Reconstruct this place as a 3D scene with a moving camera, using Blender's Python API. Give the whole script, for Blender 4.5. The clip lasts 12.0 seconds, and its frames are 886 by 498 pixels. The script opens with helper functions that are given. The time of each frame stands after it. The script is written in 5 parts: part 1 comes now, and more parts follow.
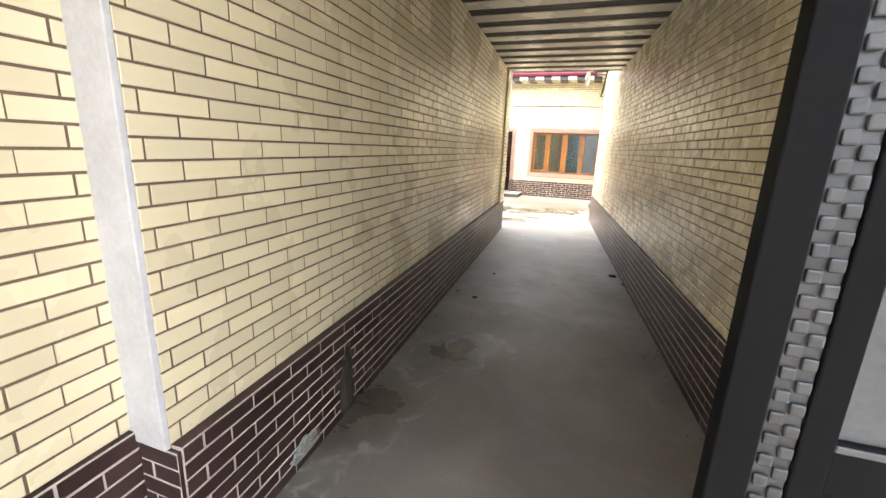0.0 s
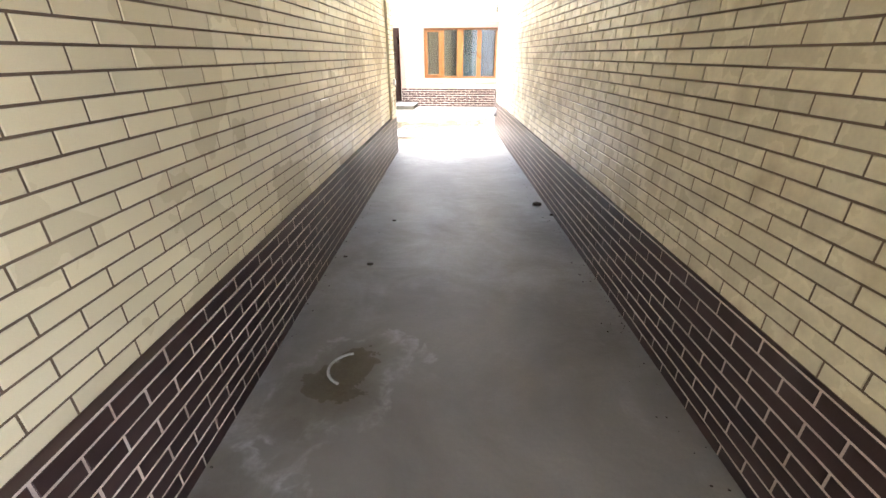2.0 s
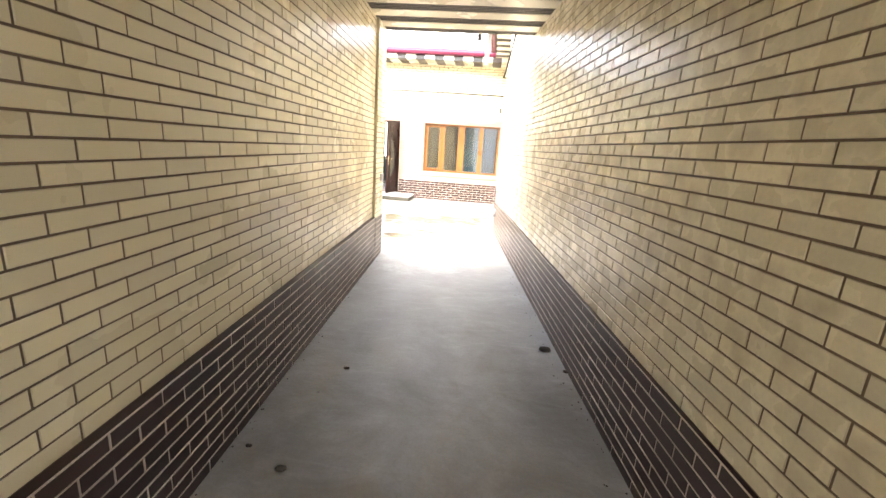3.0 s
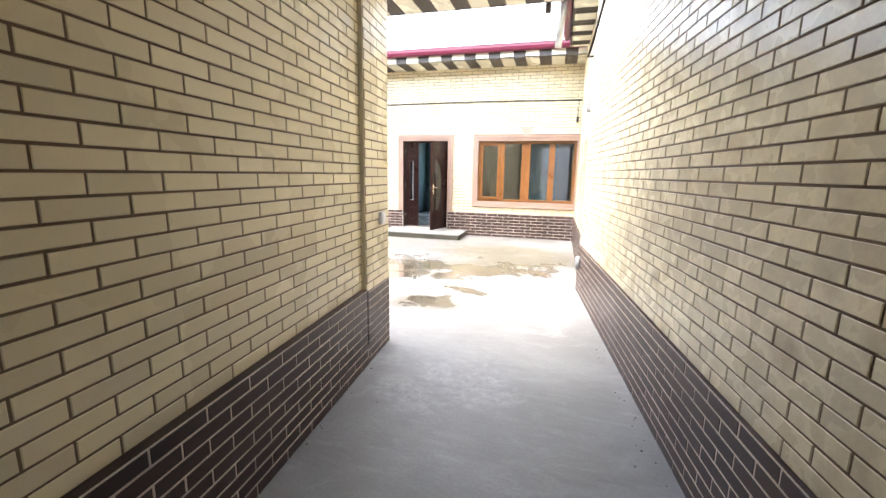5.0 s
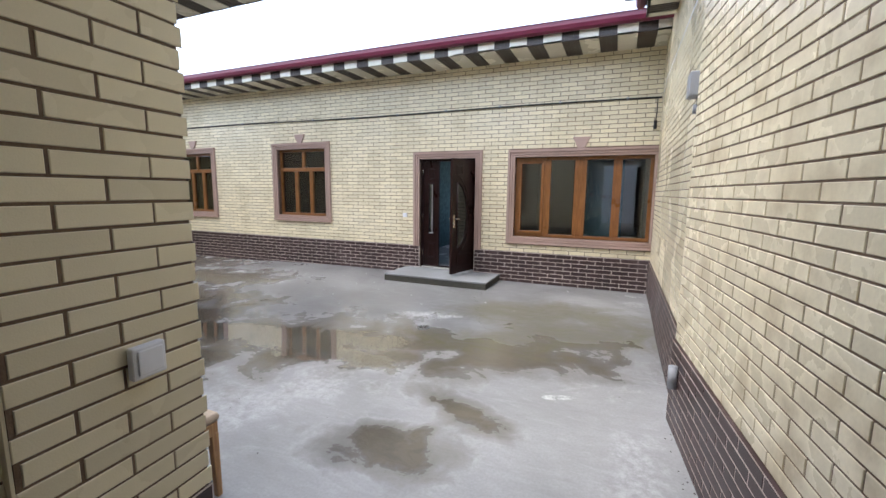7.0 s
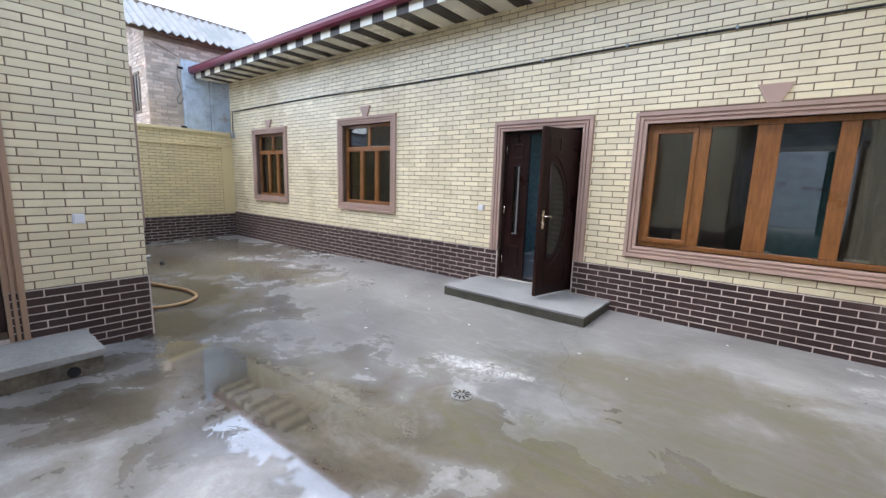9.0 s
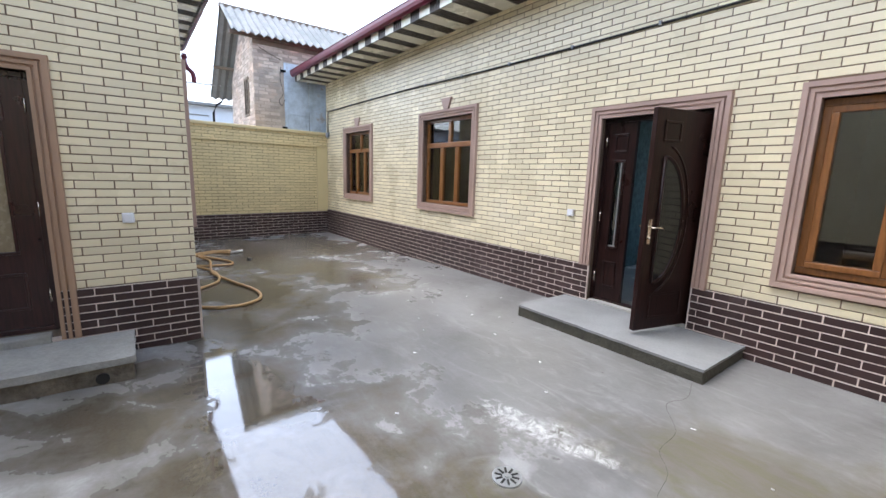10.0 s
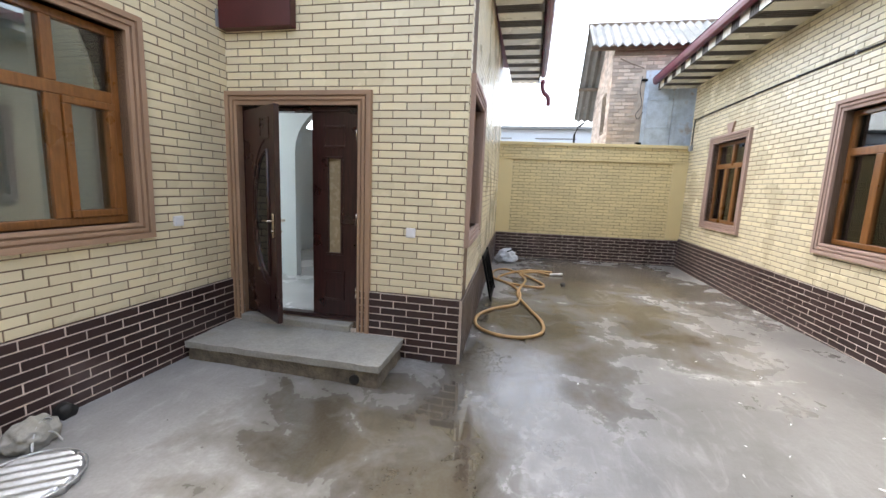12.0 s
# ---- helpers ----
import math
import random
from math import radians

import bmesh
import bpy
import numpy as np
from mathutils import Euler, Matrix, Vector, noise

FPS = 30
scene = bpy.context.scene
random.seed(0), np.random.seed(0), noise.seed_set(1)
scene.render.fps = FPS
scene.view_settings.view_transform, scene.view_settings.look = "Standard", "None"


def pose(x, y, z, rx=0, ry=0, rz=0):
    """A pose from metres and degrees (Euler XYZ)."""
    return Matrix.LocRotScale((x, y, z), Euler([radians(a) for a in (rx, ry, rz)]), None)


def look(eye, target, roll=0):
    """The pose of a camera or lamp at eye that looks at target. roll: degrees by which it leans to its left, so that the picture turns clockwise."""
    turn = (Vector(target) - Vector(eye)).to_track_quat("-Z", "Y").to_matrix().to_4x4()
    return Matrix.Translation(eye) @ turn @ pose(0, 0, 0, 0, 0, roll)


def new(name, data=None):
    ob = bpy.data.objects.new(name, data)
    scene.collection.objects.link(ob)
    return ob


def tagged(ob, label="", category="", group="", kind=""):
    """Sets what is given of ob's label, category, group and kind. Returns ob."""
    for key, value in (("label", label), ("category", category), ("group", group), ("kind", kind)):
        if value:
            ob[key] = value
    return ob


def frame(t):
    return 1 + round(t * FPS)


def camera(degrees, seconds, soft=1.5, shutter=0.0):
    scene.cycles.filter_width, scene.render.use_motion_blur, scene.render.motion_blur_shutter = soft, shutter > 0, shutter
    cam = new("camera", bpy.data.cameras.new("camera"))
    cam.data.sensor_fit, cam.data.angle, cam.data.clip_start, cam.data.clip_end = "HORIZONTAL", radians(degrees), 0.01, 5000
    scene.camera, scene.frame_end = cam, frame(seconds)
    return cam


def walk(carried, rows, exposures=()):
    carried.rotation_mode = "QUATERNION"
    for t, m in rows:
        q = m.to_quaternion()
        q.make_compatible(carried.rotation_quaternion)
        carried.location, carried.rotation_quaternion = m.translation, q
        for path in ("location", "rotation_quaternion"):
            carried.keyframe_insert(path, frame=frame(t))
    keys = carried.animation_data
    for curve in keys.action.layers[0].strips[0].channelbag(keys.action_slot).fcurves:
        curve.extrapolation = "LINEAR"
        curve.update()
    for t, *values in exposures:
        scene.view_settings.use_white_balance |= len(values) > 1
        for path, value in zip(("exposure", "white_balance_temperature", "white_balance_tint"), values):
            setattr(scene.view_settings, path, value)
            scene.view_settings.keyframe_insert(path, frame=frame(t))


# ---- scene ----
cam = camera(94.0, 12.0)
PATH = [
    (0, (1.773, -0.9, 1.638), (1.128, 0.931, 1.159), 2.3),
    (0.5, (1.694, -0.66, 1.583), (0.623, 0.939, 1.037), 2.5),
    (1, (1.619, -0.399, 1.539), (0.932, 1.345, 0.841), 1.4),
    (1.5, (1.521, -0.051, 1.534), (1.32, 1.792, 0.783), 0.2),
    (2, (1.551, 0.481, 1.535), (1.371, 2.282, 0.685), -0.2),
    (2.5, (1.523, 1.221, 1.437), (1.56, 3.077, 0.693), 5.7),
    (3, (1.558, 1.73, 1.609), (1.376, 3.664, 1.131), 3.8),
    (5, (1.437, 4.413, 1.507), (0.923, 6.312, 1.148), 1.0),
    (5.5, (1.437, 4.973, 1.549), (0.877, 6.866, 1.225), 0.7),
    (6, (1.42, 5.612, 1.596), (0.809, 7.497, 1.321), 0.5),
    (6.5, (1.335, 6.212, 1.579), (0.659, 8.073, 1.298), 0.4),
    (7, (1.344, 6.807, 1.648), (0.571, 8.631, 1.375), 0.6),
    (9, (0.868, 8.886, 1.569), (-0.365, 10.427, 1.243), 1.7),
    (9.5, (0.736, 9.318, 1.558), (-0.669, 10.701, 1.218), 1.7),
    (10, (0.565, 9.727, 1.58), (-1.007, 10.914, 1.234), 1.8),
    (10.5, (0.294, 10.03, 1.582), (-1.457, 10.938, 1.253), 2.0),
    (11, (0.06, 10.316, 1.587), (-1.841, 10.844, 1.262), 2.2),
    (11.5, (-0.112, 10.572, 1.625), (-2.086, 10.641, 1.312), 2.2),
    (12, (-0.31, 10.725, 1.589), (-2.244, 10.323, 1.281), 2.3),
]
EXPOSURES = [(0, 4.15, 7300, 8), (0.5, 3.85, 6300, 10), (1.0, 4.3, 6700, 10), (1.5, 4.78, 6750, 10), (2.0, 4.98, 6750, 10), (2.5, 5.3, 7100, 10), (3.2, 4.9, 7300, 10), (5.0, 3.95, 6750, 10), (5.5, 3.5, 6650, 10), (6.0, 2.98, 6900, 10), (6.5, 2.6, 6600, 10), (7.0, 2.27, 6050, 10), (9.0, 2.36, 5900, 10), (10.0, 2.4, 6050, 10), (12.0, 2.66, 6650, 10)]
SKY, SUN = 0.15, 0.2
walk(cam, [(t, look(e, g, r)) for t, e, g, r in PATH], EXPOSURES)

# ---- world and light: bright overcast sky ----
world = bpy.data.worlds.new("overcast_sky")
scene.world = world
world.use_nodes = True
wn = world.node_tree.nodes
wl = world.node_tree.links
sky = wn.new("ShaderNodeTexSky")
sky.sky_type = "NISHITA"
sky.sun_disc = False
sky.sun_elevation = radians(68)
sky.sun_rotation = radians(230)
sky.air_density, sky.dust_density, sky.ozone_density = 1.0, 3.0, 1.0
hsv = wn.new("ShaderNodeHueSaturation")
hsv.inputs["Saturation"].default_value = 0.62
wl.new(sky.outputs[0], hsv.inputs["Color"])
wl.new(hsv.outputs[0], wn["Background"].inputs["Color"])
wn["Background"].inputs["Strength"].default_value = SKY
sun_data = bpy.data.lights.new("sun", "SUN")
sun_data.energy, sun_data.angle, sun_data.color = SUN, radians(60), (1.0, 0.985, 0.96)
sun = new("sun", sun_data)
sun.matrix_world = look((-6.9, -5.8, 22.25), (0, 0, 0))


# ---- materials ----
def material(name, color, rough=0.6, metal=0.0, vary=0.12, scale=3.0, fine=60.0, bump=0.15, spec=0.5,
             random_vary=0.0, second=None, second_at=(0.5, 0.65), coat=0.0, depth=0.004):
    """A principled surface with broad stains, fine grain, bump and, on pieces, a tone for each piece."""
    m = bpy.data.materials.new(name)
    m.use_nodes = True
    n, l = m.node_tree.nodes, m.node_tree.links
    b = n["Principled BSDF"]
    geo = n.new("ShaderNodeNewGeometry")
    big = n.new("ShaderNodeTexNoise")
    big.inputs["Scale"].default_value, big.inputs["Detail"].default_value = scale, 5
    small = n.new("ShaderNodeTexNoise")
    small.inputs["Scale"].default_value, small.inputs["Detail"].default_value = fine, 4
    for t in (big, small):
        l.new(geo.outputs["Position"], t.inputs["Vector"])
    mix = n.new("ShaderNodeMixRGB")
    mix.blend_type = "MULTIPLY"
    mix.inputs[0].default_value = 1
    base = n.new("ShaderNodeRGB")
    base.outputs[0].default_value = (*color, 1)
    col = base.outputs[0]
    if second:
        ramp = n.new("ShaderNodeMapRange")
        ramp.inputs["From Min"].default_value, ramp.inputs["From Max"].default_value = second_at
        l.new(big.outputs[0], ramp.inputs["Value"])
        sm = n.new("ShaderNodeMixRGB")
        sm.inputs[2].default_value = (*second, 1)
        l.new(ramp.outputs[0], sm.inputs[0])
        l.new(col, sm.inputs[1])
        col = sm.outputs[0]
    tone = n.new("ShaderNodeMath")
    tone.operation = "ADD"
    m1 = n.new("ShaderNodeMapRange")
    m1.inputs["From Min"].default_value, m1.inputs["From Max"].default_value = 0.3, 0.7
    m1.inputs["To Min"].default_value, m1.inputs["To Max"].default_value = 1 - vary, 1 + vary * 0.5
    l.new(big.outputs[0], m1.inputs["Value"])
    m2 = n.new("ShaderNodeMapRange")
    m2.inputs["From Min"].default_value, m2.inputs["From Max"].default_value = 0.3, 0.7
    m2.inputs["To Min"].default_value, m2.inputs["To Max"].default_value = -vary * 0.4, vary * 0.3
    l.new(small.outputs[0], m2.inputs["Value"])
    l.new(m1.outputs[0], tone.inputs[0])
    l.new(m2.outputs[0], tone.inputs[1])
    out = tone.outputs[0]
    if random_vary:
        info = n.new("ShaderNodeObjectInfo")
        add = n.new("ShaderNodeMath")
        add.operation = "ADD"
        l.new(info.outputs["Random"], add.inputs[0])
        l.new(geo.outputs["Random Per Island"], add.inputs[1])
        fr = n.new("ShaderNodeMath")
        fr.operation = "FRACT"
        l.new(add.outputs[0], fr.inputs[0])
        m3 = n.new("ShaderNodeMapRange")
        m3.inputs["To Min"].default_value, m3.inputs["To Max"].default_value = 1 - random_vary, 1 + random_vary * 0.6
        l.new(fr.outputs[0], m3.inputs["Value"])
        mu = n.new("ShaderNodeMath")
        mu.operation = "MULTIPLY"
        l.new(out, mu.inputs[0])
        l.new(m3.outputs[0], mu.inputs[1])
        out = mu.outputs[0]
    l.new(col, mix.inputs[1])
    l.new(out, mix.inputs[2])
    l.new(mix.outputs[0], b.inputs["Base Color"])
    b.inputs["Metallic"].default_value = metal
    b.inputs["Specular IOR Level"].default_value = spec
    b.inputs["Coat Weight"].default_value = coat
    b.inputs["Coat Roughness"].default_value = 0.12
    rr = n.new("ShaderNodeMapRange")
    rr.inputs["From Min"].default_value, rr.inputs["From Max"].default_value = 0.3, 0.7
    rr.inputs["To Min"].default_value, rr.inputs["To Max"].default_value = max(0.02, rough - 0.08), min(1, rough + 0.08)
    l.new(big.outputs[0], rr.inputs["Value"])
    l.new(rr.outputs[0], b.inputs["Roughness"])
    if bump:
        bp = n.new("ShaderNodeBump")
        bp.inputs["Strength"].default_value, bp.inputs["Distance"].default_value = bump, depth
        l.new(small.outputs[0], bp.inputs["Height"])
        l.new(bp.outputs[0], b.inputs["Normal"])
    return m


def grain(name, dark, light, rough, scale=(1, 1, 1), coat=0.0):
    """Wood: long streaks along the object's z or x."""
    m = material(name, light, rough, vary=0.15, fine=40, bump=0.08, coat=coat)
    n, l = m.node_tree.nodes, m.node_tree.links
    co = n.new("ShaderNodeTexCoord")
    mp = n.new("ShaderNodeMapping")
    mp.inputs["Scale"].default_value = scale
    tx = n.new("ShaderNodeTexNoise")
    tx.inputs["Scale"].default_value, tx.inputs["Detail"].default_value = 9, 6
    l.new(co.outputs["Object"], mp.inputs[0])
    l.new(mp.outputs[0], tx.inputs["Vector"])
    ra = n.new("ShaderNodeValToRGB")
    ra.color_ramp.elements[0].position, ra.color_ramp.elements[1].position = 0.35, 0.65
    ra.color_ramp.elements[0].color, ra.color_ramp.elements[1].color = (*dark, 1), (*light, 1)
    l.new(tx.outputs[0], ra.inputs[0])
    for node in list(n):
        if node.bl_idname == "ShaderNodeMixRGB":
            l.new(ra.outputs[0], node.inputs[1])
    return m


def glass(name, tint=(1, 1, 1), rough=0.0, alpha=0.35):
    m = bpy.data.materials.new(name)
    m.use_nodes = True
    n, l = m.node_tree.nodes, m.node_tree.links
    n.remove(n["Principled BSDF"])
    gl = n.new("ShaderNodeBsdfGlossy")
    gl.inputs["Roughness"].default_value = rough
    tr = n.new("ShaderNodeBsdfTransparent")
    tr.inputs[0].default_value = (*tint, 1)
    fr = n.new("ShaderNodeFresnel")
    fr.inputs["IOR"].default_value = 1.6
    mr = n.new("ShaderNodeMapRange")
    mr.inputs["To Min"].default_value, mr.inputs["To Max"].default_value = alpha * 0.25, 1
    l.new(fr.outputs[0], mr.inputs["Value"])
    mi = n.new("ShaderNodeMixShader")
    l.new(mr.outputs[0], mi.inputs[0])
    l.new(tr.outputs[0], mi.inputs[1])
    l.new(gl.outputs[0], mi.inputs[2])
    l.new(mi.outputs[0], n["Material Output"].inputs[0])
    return m


YELLOW = material("glazed_yellow_brick", (0.78, 0.69, 0.475), 0.28, vary=0.045, scale=1.3, fine=220, bump=0.35, random_vary=0.10, second=(0.75, 0.67, 0.49), second_at=(0.55, 0.8), depth=0.0015)
YELLOW_STAINED = material("smeared_yellow_brick", (0.78, 0.69, 0.485), 0.28, vary=0.10, scale=4.5, fine=60, bump=0.35, random_vary=0.10, second=(0.40, 0.32, 0.19), second_at=(0.50, 0.78), depth=0.0015)
YELLOW_WARM = material("golden_yellow_brick", (0.80, 0.67, 0.37), 0.4, vary=0.06, scale=1.3, fine=220, bump=0.35, random_vary=0.08, depth=0.0015)
WARM_MORTAR = material("ochre_joint", (0.30, 0.22, 0.12), 0.9, vary=0.2, scale=2, fine=150, bump=0.4)
YELLOW_MORTAR = material("dark_brown_joint", (0.18, 0.122, 0.079), 0.9, vary=0.3, scale=2, fine=150, bump=0.4)
BROWN = material("dark_brown_brick", (0.048, 0.025, 0.023), 0.42, vary=0.3, scale=2.0, fine=200, bump=0.3, random_vary=0.22, second=(0.085, 0.060, 0.056), second_at=(0.56, 0.75), depth=0.0015)
BROWN_MORTAR = material("pale_joint", (0.66, 0.57, 0.50), 0.9, vary=0.3, scale=2.5, fine=150, bump=0.4)
CASING = material("pinkish_plaster_moulding", (0.41, 0.285, 0.232), 0.62, vary=0.12, scale=2, fine=140, bump=0.25)
CASING_TAN = material("tan_plaster_moulding", (0.37, 0.24, 0.155), 0.62, vary=0.12, scale=2, fine=140, bump=0.25)
GROOVE = material("moulding_groove", (0.16, 0.085, 0.06), 0.8, vary=0.2, scale=4)
WOOD = grain("orange_brown_wood_frame", (0.19, 0.073, 0.018), (0.265, 0.108, 0.029), 0.33, (6, 6, 0.6), 0.3)
DOOR = grain("dark_mahogany_door", (0.010, 0.0042, 0.0036), (0.024, 0.0085, 0.0070), 0.33, (8, 8, 0.5), 0.04)
DOOR.node_tree.nodes["Principled BSDF"].inputs["Specular IOR Level"].default_value = 0.22
RED_DOOR = grain("reddish_mahogany_door", (0.018, 0.0055, 0.005), (0.040, 0.0115, 0.010), 0.3, (8, 8, 0.5), 0.15)
WHITE_PAINT = material("white_painted_plaster", (0.80, 0.79, 0.77), 0.6, vary=0.08, scale=3, fine=80, bump=0.3)
JAMB = material("grubby_white_paint", (0.58, 0.58, 0.59), 0.7, vary=0.15, scale=5, fine=60, bump=0.5)
PLASTIC = material("white_plastic", (0.78, 0.78, 0.80), 0.35, vary=0.04, bump=0)
GREY_PLASTIC = material("grey_plastic", (0.30, 0.31, 0.33), 0.45, vary=0.08, bump=0.05)
CHROME = material("brushed_brass_chrome", (0.62, 0.55, 0.46), 0.22, metal=1.0, vary=0.05, bump=0)
STEEL = material("galvanised_steel", (0.62, 0.64, 0.66), 0.34, metal=0.9, vary=0.2, scale=6, bump=0.1)
DARK_STEEL = material("dark_grey_painted_steel", (0.008, 0.0083, 0.009), 0.6, vary=0.2, scale=4, bump=0.1, spec=0.06)
GATE_STRIP = material("embossed_zinc_strip", (0.08, 0.083, 0.087), 0.42, metal=0.5, vary=0.25, scale=9, bump=0.1)
GATE_SHEET = material("dull_sheet_steel", (0.10, 0.105, 0.11), 0.5, metal=0.3, vary=0.25, scale=3, bump=0.1)
CREAM_PANEL = material("cream_metal_panel", (0.74, 0.71, 0.60), 0.25, vary=0.08, scale=2, bump=0.05)
BROWN_PANEL = material("dark_brown_metal_panel", (0.060, 0.048, 0.042), 0.5, vary=0.2, scale=2, bump=0.1)
GUTTER = material("maroon_painted_metal", (0.125, 0.012, 0.034), 0.35, vary=0.15, scale=3, bump=0.05)
ROOF_METAL = material("maroon_roof_sheet", (0.16, 0.03, 0.04), 0.45, vary=0.2, scale=1, bump=0.1)
MAROON = material("maroon_painted_board", (0.075, 0.010, 0.012), 0.4, vary=0.2, scale=3, bump=0.1)
SLATE = material("weathered_asbestos_sheet", (0.25, 0.26, 0.26), 0.85, vary=0.35, scale=1.5, fine=40, bump=0.3, second=(0.16, 0.175, 0.175))
OLD_BRICK = material("old_buff_brick", (0.56, 0.475, 0.40), 0.9, vary=0.25, scale=2, fine=60, bump=0.5, random_vary=0.3, second=(0.50, 0.39, 0.31), second_at=(0.5, 0.7))
OLD_MORTAR = material("grey_lime_mortar", (0.44, 0.38, 0.32), 0.95, vary=0.3, scale=4, fine=60, bump=0.5)
BLUE_PAINT = material("flaking_light_blue_paint", (0.52, 0.60, 0.68), 0.7, vary=0.25, scale=5, fine=50, bump=0.3, second=(0.38, 0.36, 0.34), second_at=(0.6, 0.72))
OLD_WOOD = material("grey_weathered_timber", (0.20, 0.16, 0.12), 0.85, vary=0.35, scale=5, fine=60, bump=0.4)
PALE_WALL = material("pale_blue_limewash", (0.62, 0.68, 0.75), 0.85, vary=0.12, scale=1.2, fine=30, bump=0.2)
STEP = material("rough_cast_concrete", (0.34, 0.335, 0.31), 0.85, vary=0.25, scale=3, fine=45, bump=0.6, second=(0.26, 0.25, 0.21), second_at=(0.5, 0.7), depth=0.006)
STEP_EDGE = material("raw_concrete_edge", (0.17, 0.145, 0.11), 0.95, vary=0.4, scale=9, fine=35, bump=0.9, depth=0.012)
STEP_GREY = material("grey_floated_concrete", (0.215, 0.218, 0.22), 0.75, vary=0.2, scale=3, fine=45, bump=0.4)
STEP_DARK = material("damp_olive_concrete", (0.062, 0.058, 0.043), 0.85, vary=0.35, scale=9, fine=35, bump=0.8, depth=0.01)
ROOM_WALL = material("pale_blue_room_paint", (0.76, 0.83, 0.83), 0.7, vary=0.04, scale=1.5, bump=0.1)
TEAL_WALL = material("teal_patterned_wallpaper", (0.11, 0.185, 0.195), 0.85, vary=0.35, scale=14, fine=40, bump=0.2, spec=0.2)
ROOM_FLOOR = material("pale_floor_tile", (0.52, 0.55, 0.54), 0.25, vary=0.1, scale=2, bump=0.02)
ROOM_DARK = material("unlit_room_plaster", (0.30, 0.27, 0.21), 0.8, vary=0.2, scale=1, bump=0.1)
BLACK = material("black_rubber", (0.012, 0.012, 0.012), 0.6, vary=0.1, bump=0.05)
HOSE = material("yellow_rubber_hose", (0.50, 0.31, 0.13), 0.45, vary=0.15, scale=8, bump=0.1)
PALE_WOOD = grain("varnished_beech", (0.32, 0.16, 0.06), (0.48, 0.27, 0.11), 0.4, (6, 6, 0.6), 0.2)
FABRIC = material("beige_upholstery", (0.50, 0.40, 0.30), 0.95, vary=0.15, scale=12, fine=300, bump=0.5)
SACK = material("white_woven_sack", (0.62, 0.66, 0.70), 0.7, vary=0.2, scale=14, fine=160, bump=0.6)
LEAF_LITTER = material("dark_litter", (0.05, 0.04, 0.03), 0.9, vary=0.3, bump=0.2)
PANE = glass("window_glass", (0.82, 0.86, 0.84), 0.0, 0.22)
DOOR_PANE = glass("door_glass", (0.55, 0.60, 0.62), 0.02, 0.6)
FROSTED = material("amber_frosted_glass", (0.30, 0.24, 0.15), 0.25, vary=0.1, scale=20, bump=0.2)


def ellipse_mask(m, spots, position, wobble):
    """The largest of some soft ellipses (x, y, half length, half width, turn) with ragged edges."""
    n, l = m.node_tree.nodes, m.node_tree.links
    best = None
    for x, y, a, b, turn in spots:
        mp = n.new("ShaderNodeMapping")
        mp.vector_type = "TEXTURE"
        mp.inputs["Location"].default_value = (x, y, 0)
        mp.inputs["Rotation"].default_value = (0, 0, radians(turn))
        mp.inputs["Scale"].default_value = (a, b, 40)
        l.new(position, mp.inputs[0])
        ln = n.new("ShaderNodeVectorMath")
        ln.operation = "LENGTH"
        l.new(mp.outputs[0], ln.inputs[0])
        iv = n.new("ShaderNodeMath")
        iv.operation = "SUBTRACT"
        iv.inputs[0].default_value = 1.0
        l.new(ln.outputs["Value"], iv.inputs[1])
        out = iv.outputs[0]
        if best is not None:
            mx = n.new("ShaderNodeMath")
            mx.operation = "MAXIMUM"
            l.new(best, mx.inputs[0])
            l.new(out, mx.inputs[1])
            out = mx.outputs[0]
        best = out
    ad = n.new("ShaderNodeMath")
    ad.operation = "ADD"
    l.new(best, ad.inputs[0])
    l.new(wobble, ad.inputs[1])
    return ad.outputs[0]


